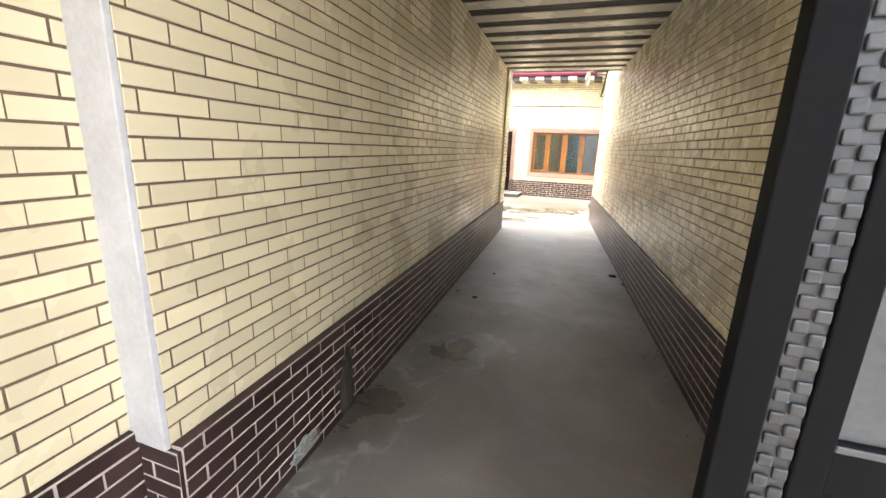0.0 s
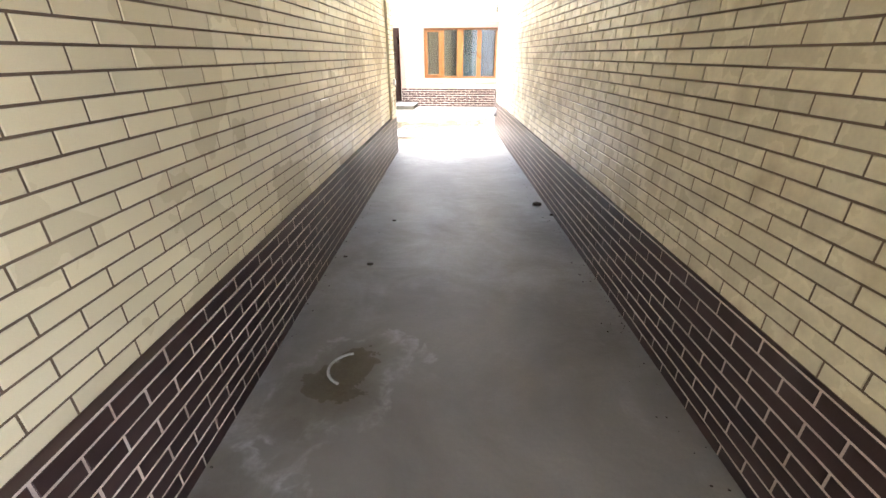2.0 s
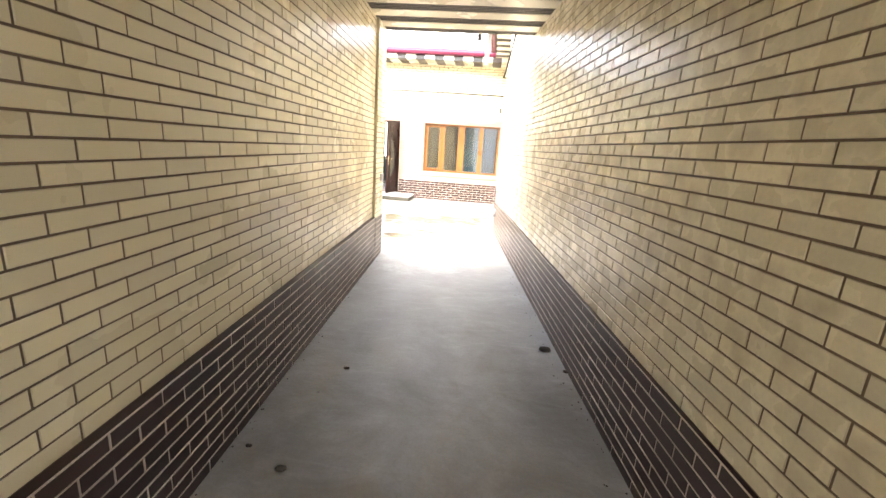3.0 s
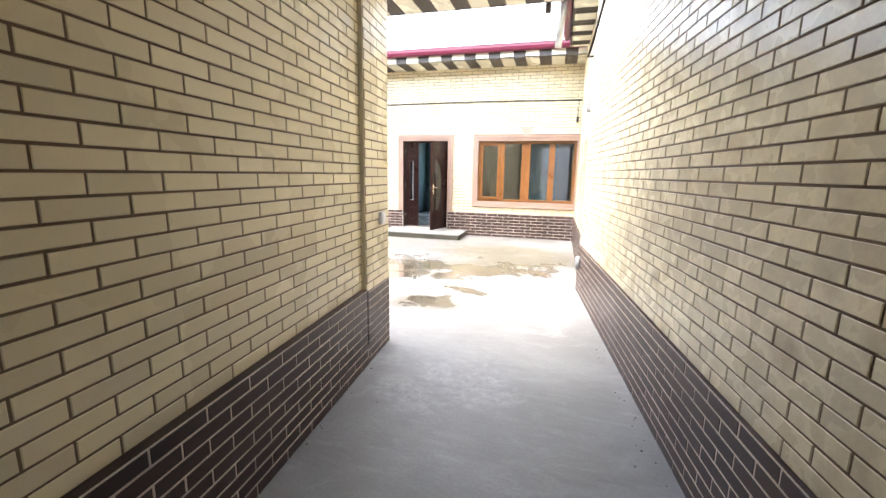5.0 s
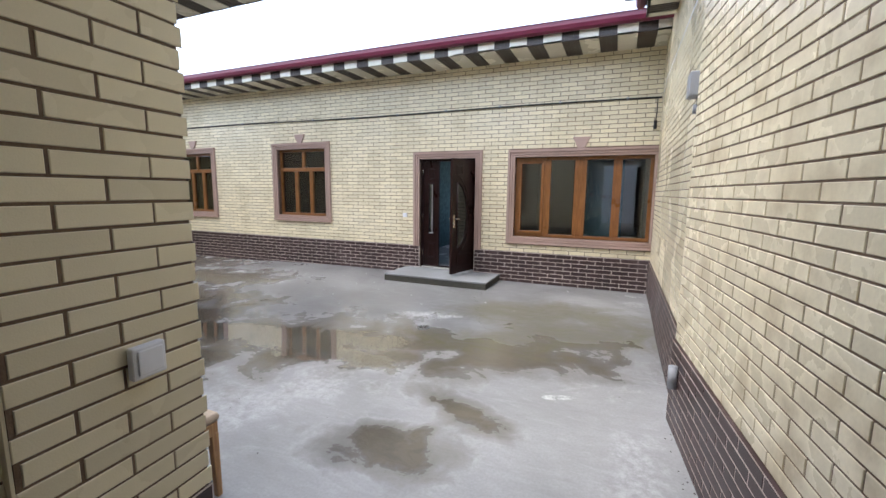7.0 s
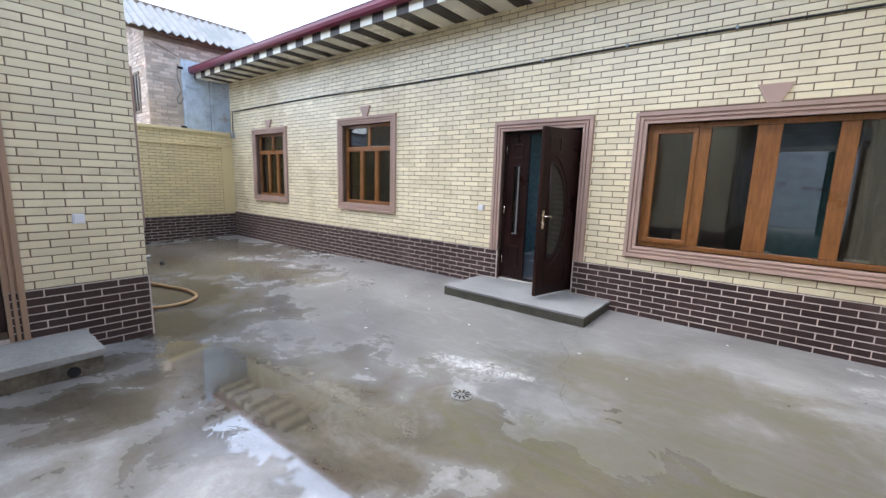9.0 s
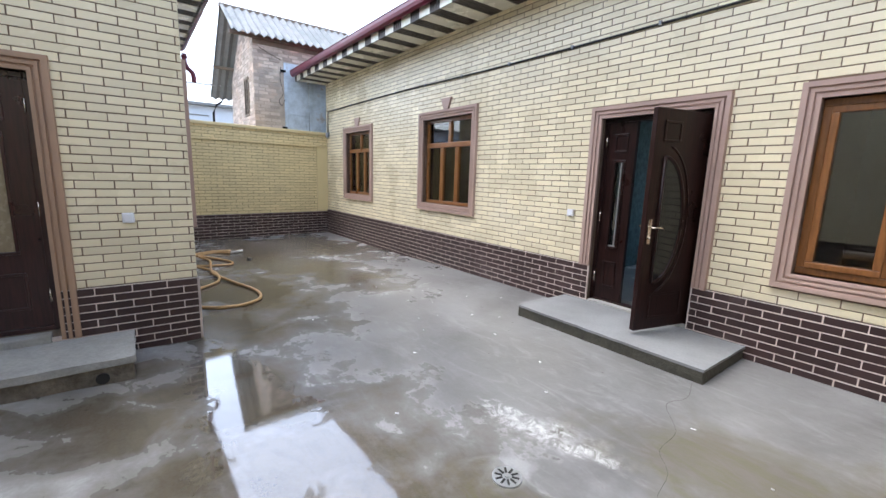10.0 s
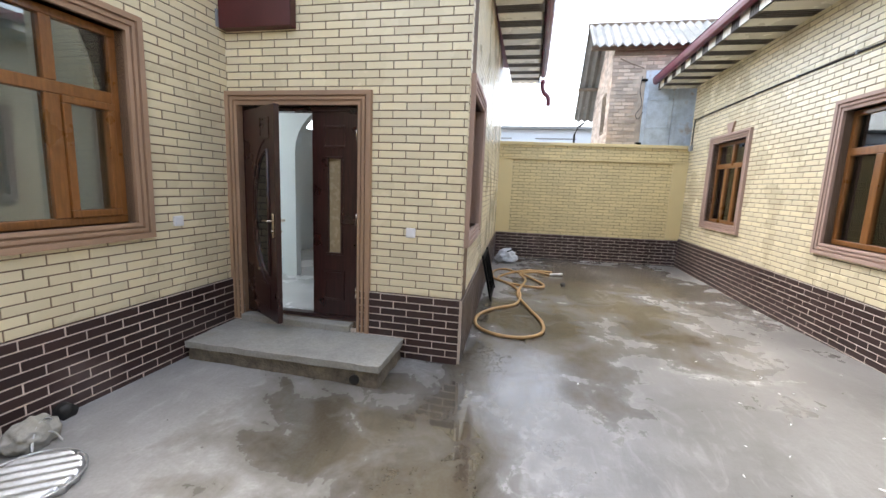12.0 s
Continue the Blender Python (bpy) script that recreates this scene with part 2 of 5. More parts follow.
def concrete_floor():
    m = bpy.data.materials.new("damp_trowelled_concrete")
    m.use_nodes = True
    n, l = m.node_tree.nodes, m.node_tree.links
    b = n["Principled BSDF"]
    geo = n.new("ShaderNodeNewGeometry")
    pos = geo.outputs["Position"]

    def tex(scale, detail=6, rough=0.55, distort=0.0, stretch=None, turn=0.0):
        t = n.new("ShaderNodeTexNoise")
        t.inputs["Scale"].default_value, t.inputs["Detail"].default_value = scale, detail
        t.inputs["Roughness"].default_value, t.inputs["Distortion"].default_value = rough, distort
        if stretch:
            mp = n.new("ShaderNodeMapping")
            mp.inputs["Scale"].default_value = stretch
            mp.inputs["Rotation"].default_value = (0, 0, radians(turn))
            l.new(pos, mp.inputs[0])
            l.new(mp.outputs[0], t.inputs["Vector"])
        else:
            l.new(pos, t.inputs["Vector"])
        return t.outputs[0]

    def remap(v, a, c, lo=0.0, hi=1.0):
        r = n.new("ShaderNodeMapRange")
        r.inputs["From Min"].default_value, r.inputs["From Max"].default_value = a, c
        r.inputs["To Min"].default_value, r.inputs["To Max"].default_value = lo, hi
        l.new(v, r.inputs["Value"])
        return r.outputs[0]

    def math2(op, a, c):
        q = n.new("ShaderNodeMath")
        q.operation = op
        for i, v in enumerate((a, c)):
            if isinstance(v, (int, float)):
                q.inputs[i].default_value = v
            else:
                l.new(v, q.inputs[i])
        return q.outputs[0]

    def mixc(f, a, c, how="MIX"):
        q = n.new("ShaderNodeMixRGB")
        q.blend_type = how
        for i, v in enumerate((f, a, c)):
            if isinstance(v, (int, float)):
                q.inputs[i].default_value = v
            elif isinstance(v, tuple):
                q.inputs[i].default_value = (*v, 1)
            else:
                l.new(v, q.inputs[i])
        return q.outputs[0]

    cloud = tex(0.9, 7, 0.6, 0.6)
    swirl = tex(3.5, 6, 0.6, 1.2, (1, 2.6, 1), 25)
    grit = tex(55, 4)
    rag = math2("ADD", remap(tex(1.7, 7, 0.62, 0.8), 0.25, 0.75, -0.75, 0.75), remap(tex(11, 5, 0.6), 0.3, 0.7, -0.12, 0.12))
    wet_at = WET_SPOTS
    pool_at = POOL_SPOTS
    soft = math2("ADD", remap(tex(1.7, 4, 0.5, 0.8), 0.25, 0.75, -0.75, 0.75), remap(tex(7, 6, 0.65, 0.8), 0.3, 0.7, -0.2, 0.2))
    wet = remap(ellipse_mask(m, wet_at, pos, soft), -0.5, 0.65)
    pool = remap(ellipse_mask(m, pool_at, pos, math2("ADD", math2("MULTIPLY", rag, 0.7), remap(tex(5, 7, 0.72, 1.8), 0.3, 0.7, -0.55, 0.55))), 0.0, 0.04)
    bloom = remap(ellipse_mask(m, BLOOM_SPOTS, pos, math2("MULTIPLY", rag, 1.2)), 0.05, 0.5)
    smear = tex(1.6, 8, 0.62, 2.2, (1, 3.2, 1), -35)
    damp = remap(ellipse_mask(m, [(-4.4, 12.3, 7.4, 3.1, 0)], pos, math2("MULTIPLY", rag, 0.35)), -0.1, 0.35)
    col = mixc(remap(cloud, 0.32, 0.68), (0.235, 0.232, 0.228), (0.345, 0.342, 0.338))
    col = mixc(math2("MULTIPLY", damp, 0.85), col, mixc(remap(cloud, 0.35, 0.65), (0.115, 0.113, 0.109), (0.218, 0.217, 0.215)))
    col = mixc(remap(swirl, 0.42, 0.75, 0, 0.32), col, mixc(1.0, col, (0.58, 0.56, 0.52), "MULTIPLY"))
    col = mixc(remap(smear, 0.54, 0.72, 0, 0.4), col, mixc(0.5, col, (0.55, 0.55, 0.55)))
    col = mixc(remap(smear, 0.42, 0.24, 0, 0.28), col, mixc(1.0, col, (0.62, 0.59, 0.53), "MULTIPLY"))
    col = mixc(math2("MULTIPLY", bloom, remap(tex(16, 6, 0.7), 0.40, 0.66, 0.05, 0.6)), col, (0.50, 0.50, 0.50))
    patch = remap(ellipse_mask(m, [(-0.85, 11.17, 0.30, 0.15, 68)], pos, math2("MULTIPLY", rag, 0.35)), 0.0, 0.2, 0.0, 0.6)
    col = mixc(patch, col, (0.42, 0.42, 0.42))
    # gate end of the passage: browner and darker, its shade put into the colour
    passage_dim = remap(ellipse_mask(m, [(1.5, 0.6, 3.0, 4.6, 0)], pos, math2("MULTIPLY", rag, 0.4)), 0.0, 0.5)
    col = mixc(math2("MULTIPLY", passage_dim, 0.88), col, mixc(remap(cloud, 0.35, 0.65), (0.118, 0.103, 0.085), (0.205, 0.188, 0.166)))
    rim = math2("MULTIPLY", remap(wet, 0.0, 0.12), remap(wet, 0.34, 0.14))
    col = mixc(math2("MULTIPLY", rim, remap(tex(5, 6, 0.65, 1.0), 0.4, 0.65, 0.0, 0.55)), col, (0.46, 0.46, 0.455))
    brown = mixc(remap(cloud, 0.38, 0.62), (0.050, 0.038, 0.019), (0.112, 0.094, 0.062))
    brown = mixc(remap(smear, 0.5, 0.66, 0, 0.6), brown, (0.055, 0.043, 0.025))
    col = mixc(math2("MULTIPLY", wet, 0.93), col, brown)
    moss = remap(ellipse_mask(m, [(1.0, 11.7, 1.1, 0.6, 12), (0.3, 11.2, 1.1, 0.5, 15), (0.5, 12.3, 1.2, 0.5, 15)], pos, math2("MULTIPLY", rag, 0.9)), -0.15, 0.5, 0.0, 0.8)
    col = mixc(moss, col, mixc(remap(smear, 0.4, 0.6), (0.112, 0.104, 0.050), (0.128, 0.112, 0.090)))
    lime = math2("MULTIPLY", remap(ellipse_mask(m, SMEAR_SPOTS, pos, math2("MULTIPLY", rag, 0.7)), 0.05, 0.3), remap(tex(11, 8, 0.75, 1.0), 0.47, 0.60, 0.0, 0.75))
    col = mixc(lime, col, (0.68, 0.68, 0.67))
    col = mixc(remap(grit, 0.3, 0.7, 0, 0.25), col, (0.13, 0.125, 0.115))
    dots = n.new("ShaderNodeTexVoronoi")
    dots.inputs["Scale"].default_value = 2.3
    l.new(pos, dots.inputs["Vector"])
    col = mixc(remap(dots.outputs["Distance"], 0.03, 0.012, 0, 0.7), col, (0.06, 0.055, 0.05))
    l.new(col, b.inputs["Base Color"])
    ro = math2("MAXIMUM", math2("SUBTRACT", math2("SUBTRACT", remap(swirl, 0.35, 0.7, 0.57, 0.48), math2("MULTIPLY", wet, 0.34)), math2("MULTIPLY", damp, 0.20)), 0.13)
    ro2 = n.new("ShaderNodeMix")
    l.new(pool, ro2.inputs[0])
    l.new(ro, ro2.inputs[2])
    ro2.inputs[3].default_value = 0.035
    l.new(ro2.outputs[0], b.inputs["Roughness"])
    bp = n.new("ShaderNodeBump")
    bp.inputs["Distance"].default_value = 0.006
    l.new(math2("ADD", math2("MULTIPLY", math2("SUBTRACT", 1.0, pool), 0.33), 0.03), bp.inputs["Strength"])
    l.new(math2("ADD", math2("MULTIPLY", grit, 0.35), math2("ADD", swirl, tex(9, 3, 0.5, 0.6))), bp.inputs["Height"])
    l.new(bp.outputs[0], b.inputs["Normal"])
    l.new(remap(pool, 0, 1, 0.5, 1.0), b.inputs["Specular IOR Level"])
    l.new(pool, b.inputs["Coat Weight"])
    b.inputs["Coat Roughness"].default_value = 0.015
    ripple = n.new("ShaderNodeBump")
    ripple.inputs["Distance"].default_value = 0.004
    ripple.inputs["Strength"].default_value = 0.045
    l.new(tex(14, 3, 0.5, 0.8, (1, 2.2, 1), 20), ripple.inputs["Height"])
    l.new(ripple.outputs[0], b.inputs["Coat Normal"])
    return m


WET_SPOTS = [(-0.9, 10.62, 0.95, 0.34, 10), (0.4, 10.92, 0.9, 0.3, 10), (-2.7, 9.75, 1.2, 0.8, 10), (-1.6, 10.35, 1.5, 0.75, 15), (0.05, 8.9, 0.42, 0.26, 10), (0.25, 9.6, 0.5, 0.16, -20), (0.5, 10.75, 1.2, 0.5, 20), (-0.6, 10.3, 0.7, 0.3, 0),
             (-5.0, 10.8, 1.5, 0.8, 0), (-7.6, 11.6, 2.2, 0.9, 10), (-8.3, 12.9, 1.9, 0.7, 20), (-3.9, 10.5, 0.8, 0.7, 0), (-6.0, 12.2, 1.6, 0.5, 10), (0.92, 2.17, 0.32, 0.2, 20), (0.55, 1.1, 0.25, 0.5, 0)]
POOL_SPOTS = [(-0.8, 10.08, 0.42, 0.16, -12), (-3.2, 10.2, 0.3, 0.16, 0), (-2.75, 10.22, 0.75, 0.26, 5), (-1.85, 10.32, 0.85, 0.36, 12), (-1.4, 10.12, 0.5, 0.25, 0), (-1.05, 10.52, 0.35, 0.22, 20)]
SMEAR_SPOTS = [(-1.12, 11.68, 0.40, 0.13, 8), (-0.66, 11.73, 0.26, 0.07, 15), (-4.04, 12.25, 0.05, 0.14, 0), (-4.03, 12.62, 0.035, 0.2, 3), (-4.12, 12.98, 0.03, 0.16, 10), (1.62, 13.66, 0.14, 0.08, 0), (-3.3, 11.3, 0.12, 0.03, 30), (1.0, 10.1, 0.16, 0.05, 20)]
BLOOM_SPOTS = [(-1.0, 9.55, 0.6, 0.32, -30), (-0.85, 11.72, 0.6, 0.16, 15), (-4.1, 12.5, 0.7, 0.10, 80), (-1.3, 8.9, 0.45, 0.35, 0), (0.7, 7.2, 0.6, 0.5, 0),
               (1.55, 9.2, 0.2, 0.9, 0), (1.6, 13.2, 0.25, 0.2, 0)]
FLOOR = concrete_floor()


# ---- mesh helpers ----
def box(bm, x0, x1, y0, y1, z0, z1, bevel=0.0, m=None):
    made = bmesh.ops.create_cube(bm, size=1.0)
    v = made["verts"]
    for q in v:
        q.co = Vector(((x0 + x1) / 2 + q.co.x * (x1 - x0), (y0 + y1) / 2 + q.co.y * (y1 - y0), (z0 + z1) / 2 + q.co.z * (z1 - z0)))
    if m is not None:
        for q in v:
            q.co = m @ q.co
    if bevel:
        es = {e for q in v for e in q.link_edges}
        bmesh.ops.bevel(bm, geom=list(es), offset=bevel, segments=2, profile=0.5, affect="EDGES")
    return bm


def boxes(rows, bevel=0.0):
    bm = bmesh.new()
    for r in rows:
        box(bm, *r, bevel=bevel)
    return bm


def finish(name, bm, mats):
    me = bpy.data.meshes.new(name)
    bmesh.ops.recalc_face_normals(bm, faces=bm.faces)
    bm.to_mesh(me)
    bm.free()
    for m in mats if isinstance(mats, (list, tuple)) else [mats]:
        me.materials.append(m)
    return me


def part(name, bm, mat, parent, label="", smooth=False):
    ob = new(name, finish(name, bm, mat))
    ob.parent = parent
    if smooth:
        for p in ob.data.polygons:
            p.use_smooth = True
    return tagged(ob, label)


def thing(name, label, category, m=None, group="", kind=""):
    ob = new(name)
    ob.empty_display_size = 0.1
    if m is not None:
        ob.matrix_world = m
    return tagged(ob, label, category, group, kind)


def single(name, bm, mat, label, category, m=None, group="", kind="", smooth=False):
    ob = new(name, finish(name, bm, mat))
    if m is not None:
        ob.matrix_world = m
    if smooth:
        for p in ob.data.polygons:
            p.use_smooth = True
    return tagged(ob, label, category, group, kind)


def tube(points, r, sides=8, closed=False):
    bm = bmesh.new()
    pts = [Vector(p) for p in points]
    rings = []
    for i, p in enumerate(pts):
        a = pts[max(i - 1, 0)]
        c = pts[min(i + 1, len(pts) - 1)]
        d = (c - a).normalized()
        s = d.cross(Vector((0, 0, 1)))
        s = s.normalized() if s.length > 0.05 else d.cross(Vector((0, 1, 0))).normalized()
        t = s.cross(d)
        rings.append([bm.verts.new(p + r * (math.cos(k * math.tau / sides) * s + math.sin(k * math.tau / sides) * t)) for k in range(sides)])
    for a, c in zip(rings, rings[1:]):
        for k in range(sides):
            bm.faces.new((a[k], a[(k + 1) % sides], c[(k + 1) % sides], c[k]))
    bm.faces.new(rings[0][::-1])
    bm.faces.new(rings[-1])
    return bm


def smooth_path(pts, n=8):
    out = []
    p = [Vector(q) for q in pts]
    p = [2 * p[0] - p[1]] + p + [2 * p[-1] - p[-2]]
    for i in range(1, len(p) - 2):
        a, b, c, d = p[i - 1:i + 3]
        for k in range(n):
            t = k / n
            out.append(0.5 * (2 * b + (c - a) * t + (2 * a - 5 * b + 4 * c - d) * t * t + (3 * b - a - 3 * c + d) * t ** 3))
    out.append(p[-2])
    return out


def sweep_frame(u0, u1, z0, z1, profile, closed=True):
    """A mitred moulding round an opening; profile: (distance out from the opening, height off the wall)."""
    bm = bmesh.new()
    loops = []
    for o, h in profile:
        c = [(u0 - o, z0 - (o if closed else 0)), (u0 - o, z1 + o), (u1 + o, z1 + o), (u1 + o, z0 - (o if closed else 0))]
        loops.append([bm.verts.new((u, h, z)) for u, z in c])
    for a, c in zip(loops, loops[1:]):
        for k in range(4 if closed else 3):
            j = (k + 1) % 4
            bm.faces.new((a[k], a[j], c[j], c[k]))
    if not closed:
        for k in (0, 3):
            bm.faces.new([q[k] for q in loops])
    return bm


MOULD = [(0, -0.14), (0, 0.030), (0.026, 0.034), (0.030, 0.018), (0.040, 0.018), (0.044, 0.036), (0.066, 0.038), (0.070, 0.020), (0.080, 0.020), (0.084, 0.042), (0.122, 0.044), (0.128, 0.0)]


# ---- walls and bricks ----
PITCH, COURSE, JOINT = 0.253, 0.068, 0.0085


class Wall:
    """A wall seen from the left of the line p0 to p1: local x along it, y out of it, z up."""

    def __init__(self, p0, p1):
        self.p0, self.p1 = Vector((*p0, 0)), Vector((*p1, 0))
        d = self.p1 - self.p0
        self.length = d.length
        self.angle = math.degrees(math.atan2(d.y, d.x))
        self.m = pose(self.p0.x, self.p0.y, 0, 0, 0, self.angle)

    def at(self, u, y=0.0, z=0.0):
        return self.m @ pose(u, y, z)


def slab(length, z0, z1, thick, holes, u_start=0.0, front=0.0):
    us = sorted({u_start, length, *[u for h in holes for u in h[:2] if u_start < u < length]})
    zs = sorted({z0, z1, *[z for h in holes for z in h[2:4] if z0 < z < z1]})
    bm = bmesh.new()
    cache = {}

    def v(i, k, y):
        key = (i, k, y)
        if key not in cache:
            cache[key] = bm.verts.new((us[i], y, zs[k]))
        return cache[key]

    def solid(i, k):
        if not (0 <= i < len(us) - 1 and 0 <= k < len(zs) - 1):
            return False
        cu, cz = (us[i] + us[i + 1]) / 2, (zs[k] + zs[k + 1]) / 2
        return not any(h[0] < cu < h[1] and h[2] < cz < h[3] for h in holes)

    f, b = front, -thick
    for i in range(len(us) - 1):
        for k in range(len(zs) - 1):
            if not solid(i, k):
                continue
            bm.faces.new((v(i, k, f), v(i + 1, k, f), v(i + 1, k + 1, f), v(i, k + 1, f)))
            bm.faces.new((v(i, k, b), v(i, k + 1, b), v(i + 1, k + 1, b), v(i + 1, k, b)))
            for di, dk, q in ((-1, 0, ((i, k), (i, k + 1))), (1, 0, ((i + 1, k), (i + 1, k + 1))), (0, -1, ((i, k), (i + 1, k))), (0, 1, ((i, k + 1), (i + 1, k + 1)))):
                if not solid(i + di, k + dk):
                    (a, c), (e, g) = q
                    bm.faces.new((v(a, c, f), v(e, g, f), v(e, g, b), v(a, c, b)))
    return bm


def brick_rows(length, z0, z1, holes, shift, course=COURSE, pitch=PITCH, joint=JOINT, u_start=0.0):
    """(u0, u1, z0, z1) of each brick in running bond, cut round the holes."""
    out = []
    rows = int((z1 - z0) / course + 0.35)
    for r in range(rows):
        a, c = z0 + r * course + joint / 2, z0 + (r + 1) * course - joint / 2
        if c > z1:
            c = z1
        cz = (a + c) / 2
        cuts = sorted((h[0], h[1]) for h in holes if h[2] - 0.01 < cz < h[3] + 0.01)
        spans, s = [], u_start
        for h0, h1 in cuts:
            if h0 > s:
                spans.append((s, h0))
            s = max(s, h1)
        if s < length:
            spans.append((s, length))
        u = u_start - pitch + (shift + (r % 2) * 0.5) % 1.0 * pitch
        while u < length:
            for s0, s1 in spans:
                q0, q1 = max(u + joint / 2, s0 + 0.002), min(u + pitch - joint / 2, s1 - 0.002)
                if q1 - q0 > 0.02:
                    out.append((q0, q1, a, c))
            u += pitch
    return out


SHAPES = {}


def brick_verts(w, h, d, e=0.0022):
    hw, hh = w / 2, h / 2
    return ([(s * hw, 0, t * hh) for s, t in ((-1, -1), (1, -1), (1, 1), (-1, 1))]
            + [(s * hw, d - e, t * hh) for s, t in ((-1, -1), (1, -1), (1, 1), (-1, 1))]
            + [(s * (hw - e), d, t * (hh - e)) for s, t in ((-1, -1), (1, -1), (1, 1), (-1, 1))])


BRICK_FACES = [(11, 10, 9, 8)] + [(a + k, a + (k + 1) % 4, a + 4 + (k + 1) % 4, a + 4 + k) for a in (0, 4) for k in range(4)]
BRICK_FACES = [f[::-1] for f in BRICK_FACES]


def lay_bricks(parent, wall, rows, mat, rest_name, focus, front=0.0, depth=0.007, limit=300, name="brick"):
    """The bricks nearest to focus (u, z) as parts, the rest joined."""
    rng = random.Random(len(rows))
    rows = sorted(rows, key=lambda r: abs((r[0] + r[1]) / 2 - focus[0]) + 0.6 * abs((r[2] + r[3]) / 2 - focus[1]))
    for u0, u1, z0, z1 in rows[:limit]:
        w, h = round((u1 - u0) * 100) / 100, round(z1 - z0, 3)
        key = (mat.name, w, h, depth)
        if key not in SHAPES:
            me = bpy.data.meshes.new(name)
            me.from_pydata(brick_verts(w if w < 0.2 else u1 - u0, h, depth), [], BRICK_FACES)
            me.materials.append(mat)
            SHAPES[key] = me
        ob = bpy.data.objects.new(name, SHAPES[key])
        scene.collection.objects.link(ob)
        ob.parent = parent
        ob.matrix_basis = pose((u0 + u1) / 2 + rng.uniform(-0.001, 0.001), front - rng.uniform(0, 0.0012), (z0 + z1) / 2 + rng.uniform(-0.0008, 0.0008), rng.uniform(-0.4, 0.4), 0, rng.uniform(-0.15, 0.15))
    verts, faces = [], []
    for u0, u1, z0, z1 in rows[limit:]:
        b = len(verts)
        cu, cz, y = (u0 + u1) / 2, (z0 + z1) / 2, front - rng.uniform(0, 0.0012)
        verts += [(x + cu, q + y, z + cz) for x, q, z in brick_verts(u1 - u0, z1 - z0, depth)]
        faces += [tuple(b + i for i in f) for f in BRICK_FACES]
    if verts:
        me = bpy.data.meshes.new(rest_name)
        me.from_pydata(verts, [], faces)
        me.materials.append(mat)
        ob = new(rest_name, me)
        ob.parent = parent
        tagged(ob, kind="stuff")


BRICK_JOBS = []


def brick_wall(name, label, p0, p1, z1, plinth, holes=(), focus=(0, 1.3), shift=0.0, thick=0.3, bricks=True, trim=(0.0, 0.0), z0=-0.15, plinth_cut=(), mats=None, proud=0.022):
    """A wall with a dark brown plinth. holes: (u0, u1, z0, z1) openings; bricks stop short of them."""
    w = Wall(p0, p1)
    face, joint = mats or (YELLOW, YELLOW_MORTAR)
    body = single(name, slab(w.length - trim[1], z0, z1, thick, holes, trim[0]), joint, label, "wall", w.m, kind="structure")
    low = [h for h in holes if h[2] < plinth] + list(plinth_cut)
    pl = single(name.replace("wall", "plinth"), slab(w.length, z0, plinth, -0.001, [(h[0] - 0.0, h[1] + 0.0, h[2], h[3]) for h in low], front=proud), BROWN_MORTAR,
                "dark brown brick plinth with pale joints at the wall's foot", "plinth", w.m, kind="structure")
    pl.data.materials.append(BROWN)
    for p in pl.data.polygons:
        if p.normal.z > 0.9:
            p.material_index = 1
    if bricks:
        grow = [(h[0] - 0.10, h[1] + 0.10, h[2] - 0.10, h[3] + 0.10) for h in holes]
        BRICK_JOBS.append((body, w, brick_rows(w.length + 0.004, plinth, z1, grow, shift, u_start=-0.004), face, "brick_courses", focus, 0.0, 0.0045))
        top = plinth - 0.004
        rows = brick_rows(w.length, top - COURSE * 10, top, [(h[0] - 0.01, h[1] + 0.01, h[2] - 0.05, h[3]) for h in low], shift + 0.3, u_start=-0.002)
        BRICK_JOBS.append((pl, w, rows, BROWN, "plinth_courses", (focus[0], 0.4), proud, 0.0025))
    return w


EAVE = 3.80
# openings in each wall's own coordinates
FAC = Wall((1.87, 13.95), (-10.19, 13.93))
fu = lambda x: 1.87 - x
W3 = (fu(1.80), fu(-0.345), 0.895, 2.248)
D1 = (fu(-1.06), fu(-2.17), 0.16, 2.255)
W2 = (fu(-4.365), fu(-5.67), 1.11, 2.53)
W1 = (fu(-7.72), fu(-8.94), 1.11, 2.51)
facade = brick_wall("wall_north", "long house front of glazed yellow brick with dark joints", (1.87, 13.95), (-10.19, 13.93), EAVE + 0.2, 0.62,
                    [W3, D1, W2, W1], focus=(3.2, 1.4))
passage_l = brick_wall("wall_passage_west", "passage wall of pale yellow glazed brick", (0.033, 7.23), (0.5208, -0.064), EAVE + 0.3, 0.612, focus=(3.0, 1.2), shift=0.75, thick=0.2, proud=0.045)
pilaster = brick_wall("wall_pilaster", "yellow brick pilaster at the end of the passage", (0.033, 7.75), (0.068, 7.235), EAVE + 0.2, 0.59, trim=(0.012, 0), focus=(0.2, 1.2), thick=0.28, shift=0.52, proud=0.006)
passage_r = brick_wall("wall_passage_east", "passage wall of glazed yellow brick with pale stains", (2.7715, 0.10), (1.783, 10.12), EAVE + 0.3, 0.607, focus=(6.0, 1.2), shift=0.97, mats=(YELLOW_STAINED, YELLOW_MORTAR))
W4 = (0.995, 2.30, 1.215, 2.575)
porch_s = brick_wall("wall_porch_south", "yellow brick porch wall with a window", (-3.87, 7.84), (0.0, 7.75), EAVE + 0.2, 0.585, [W4], focus=(1.0, 1.2), shift=0.35, trim=(0, 0.02))
D2 = (10.16 - 9.18, 10.16 - 7.96, 0.20, 2.25)
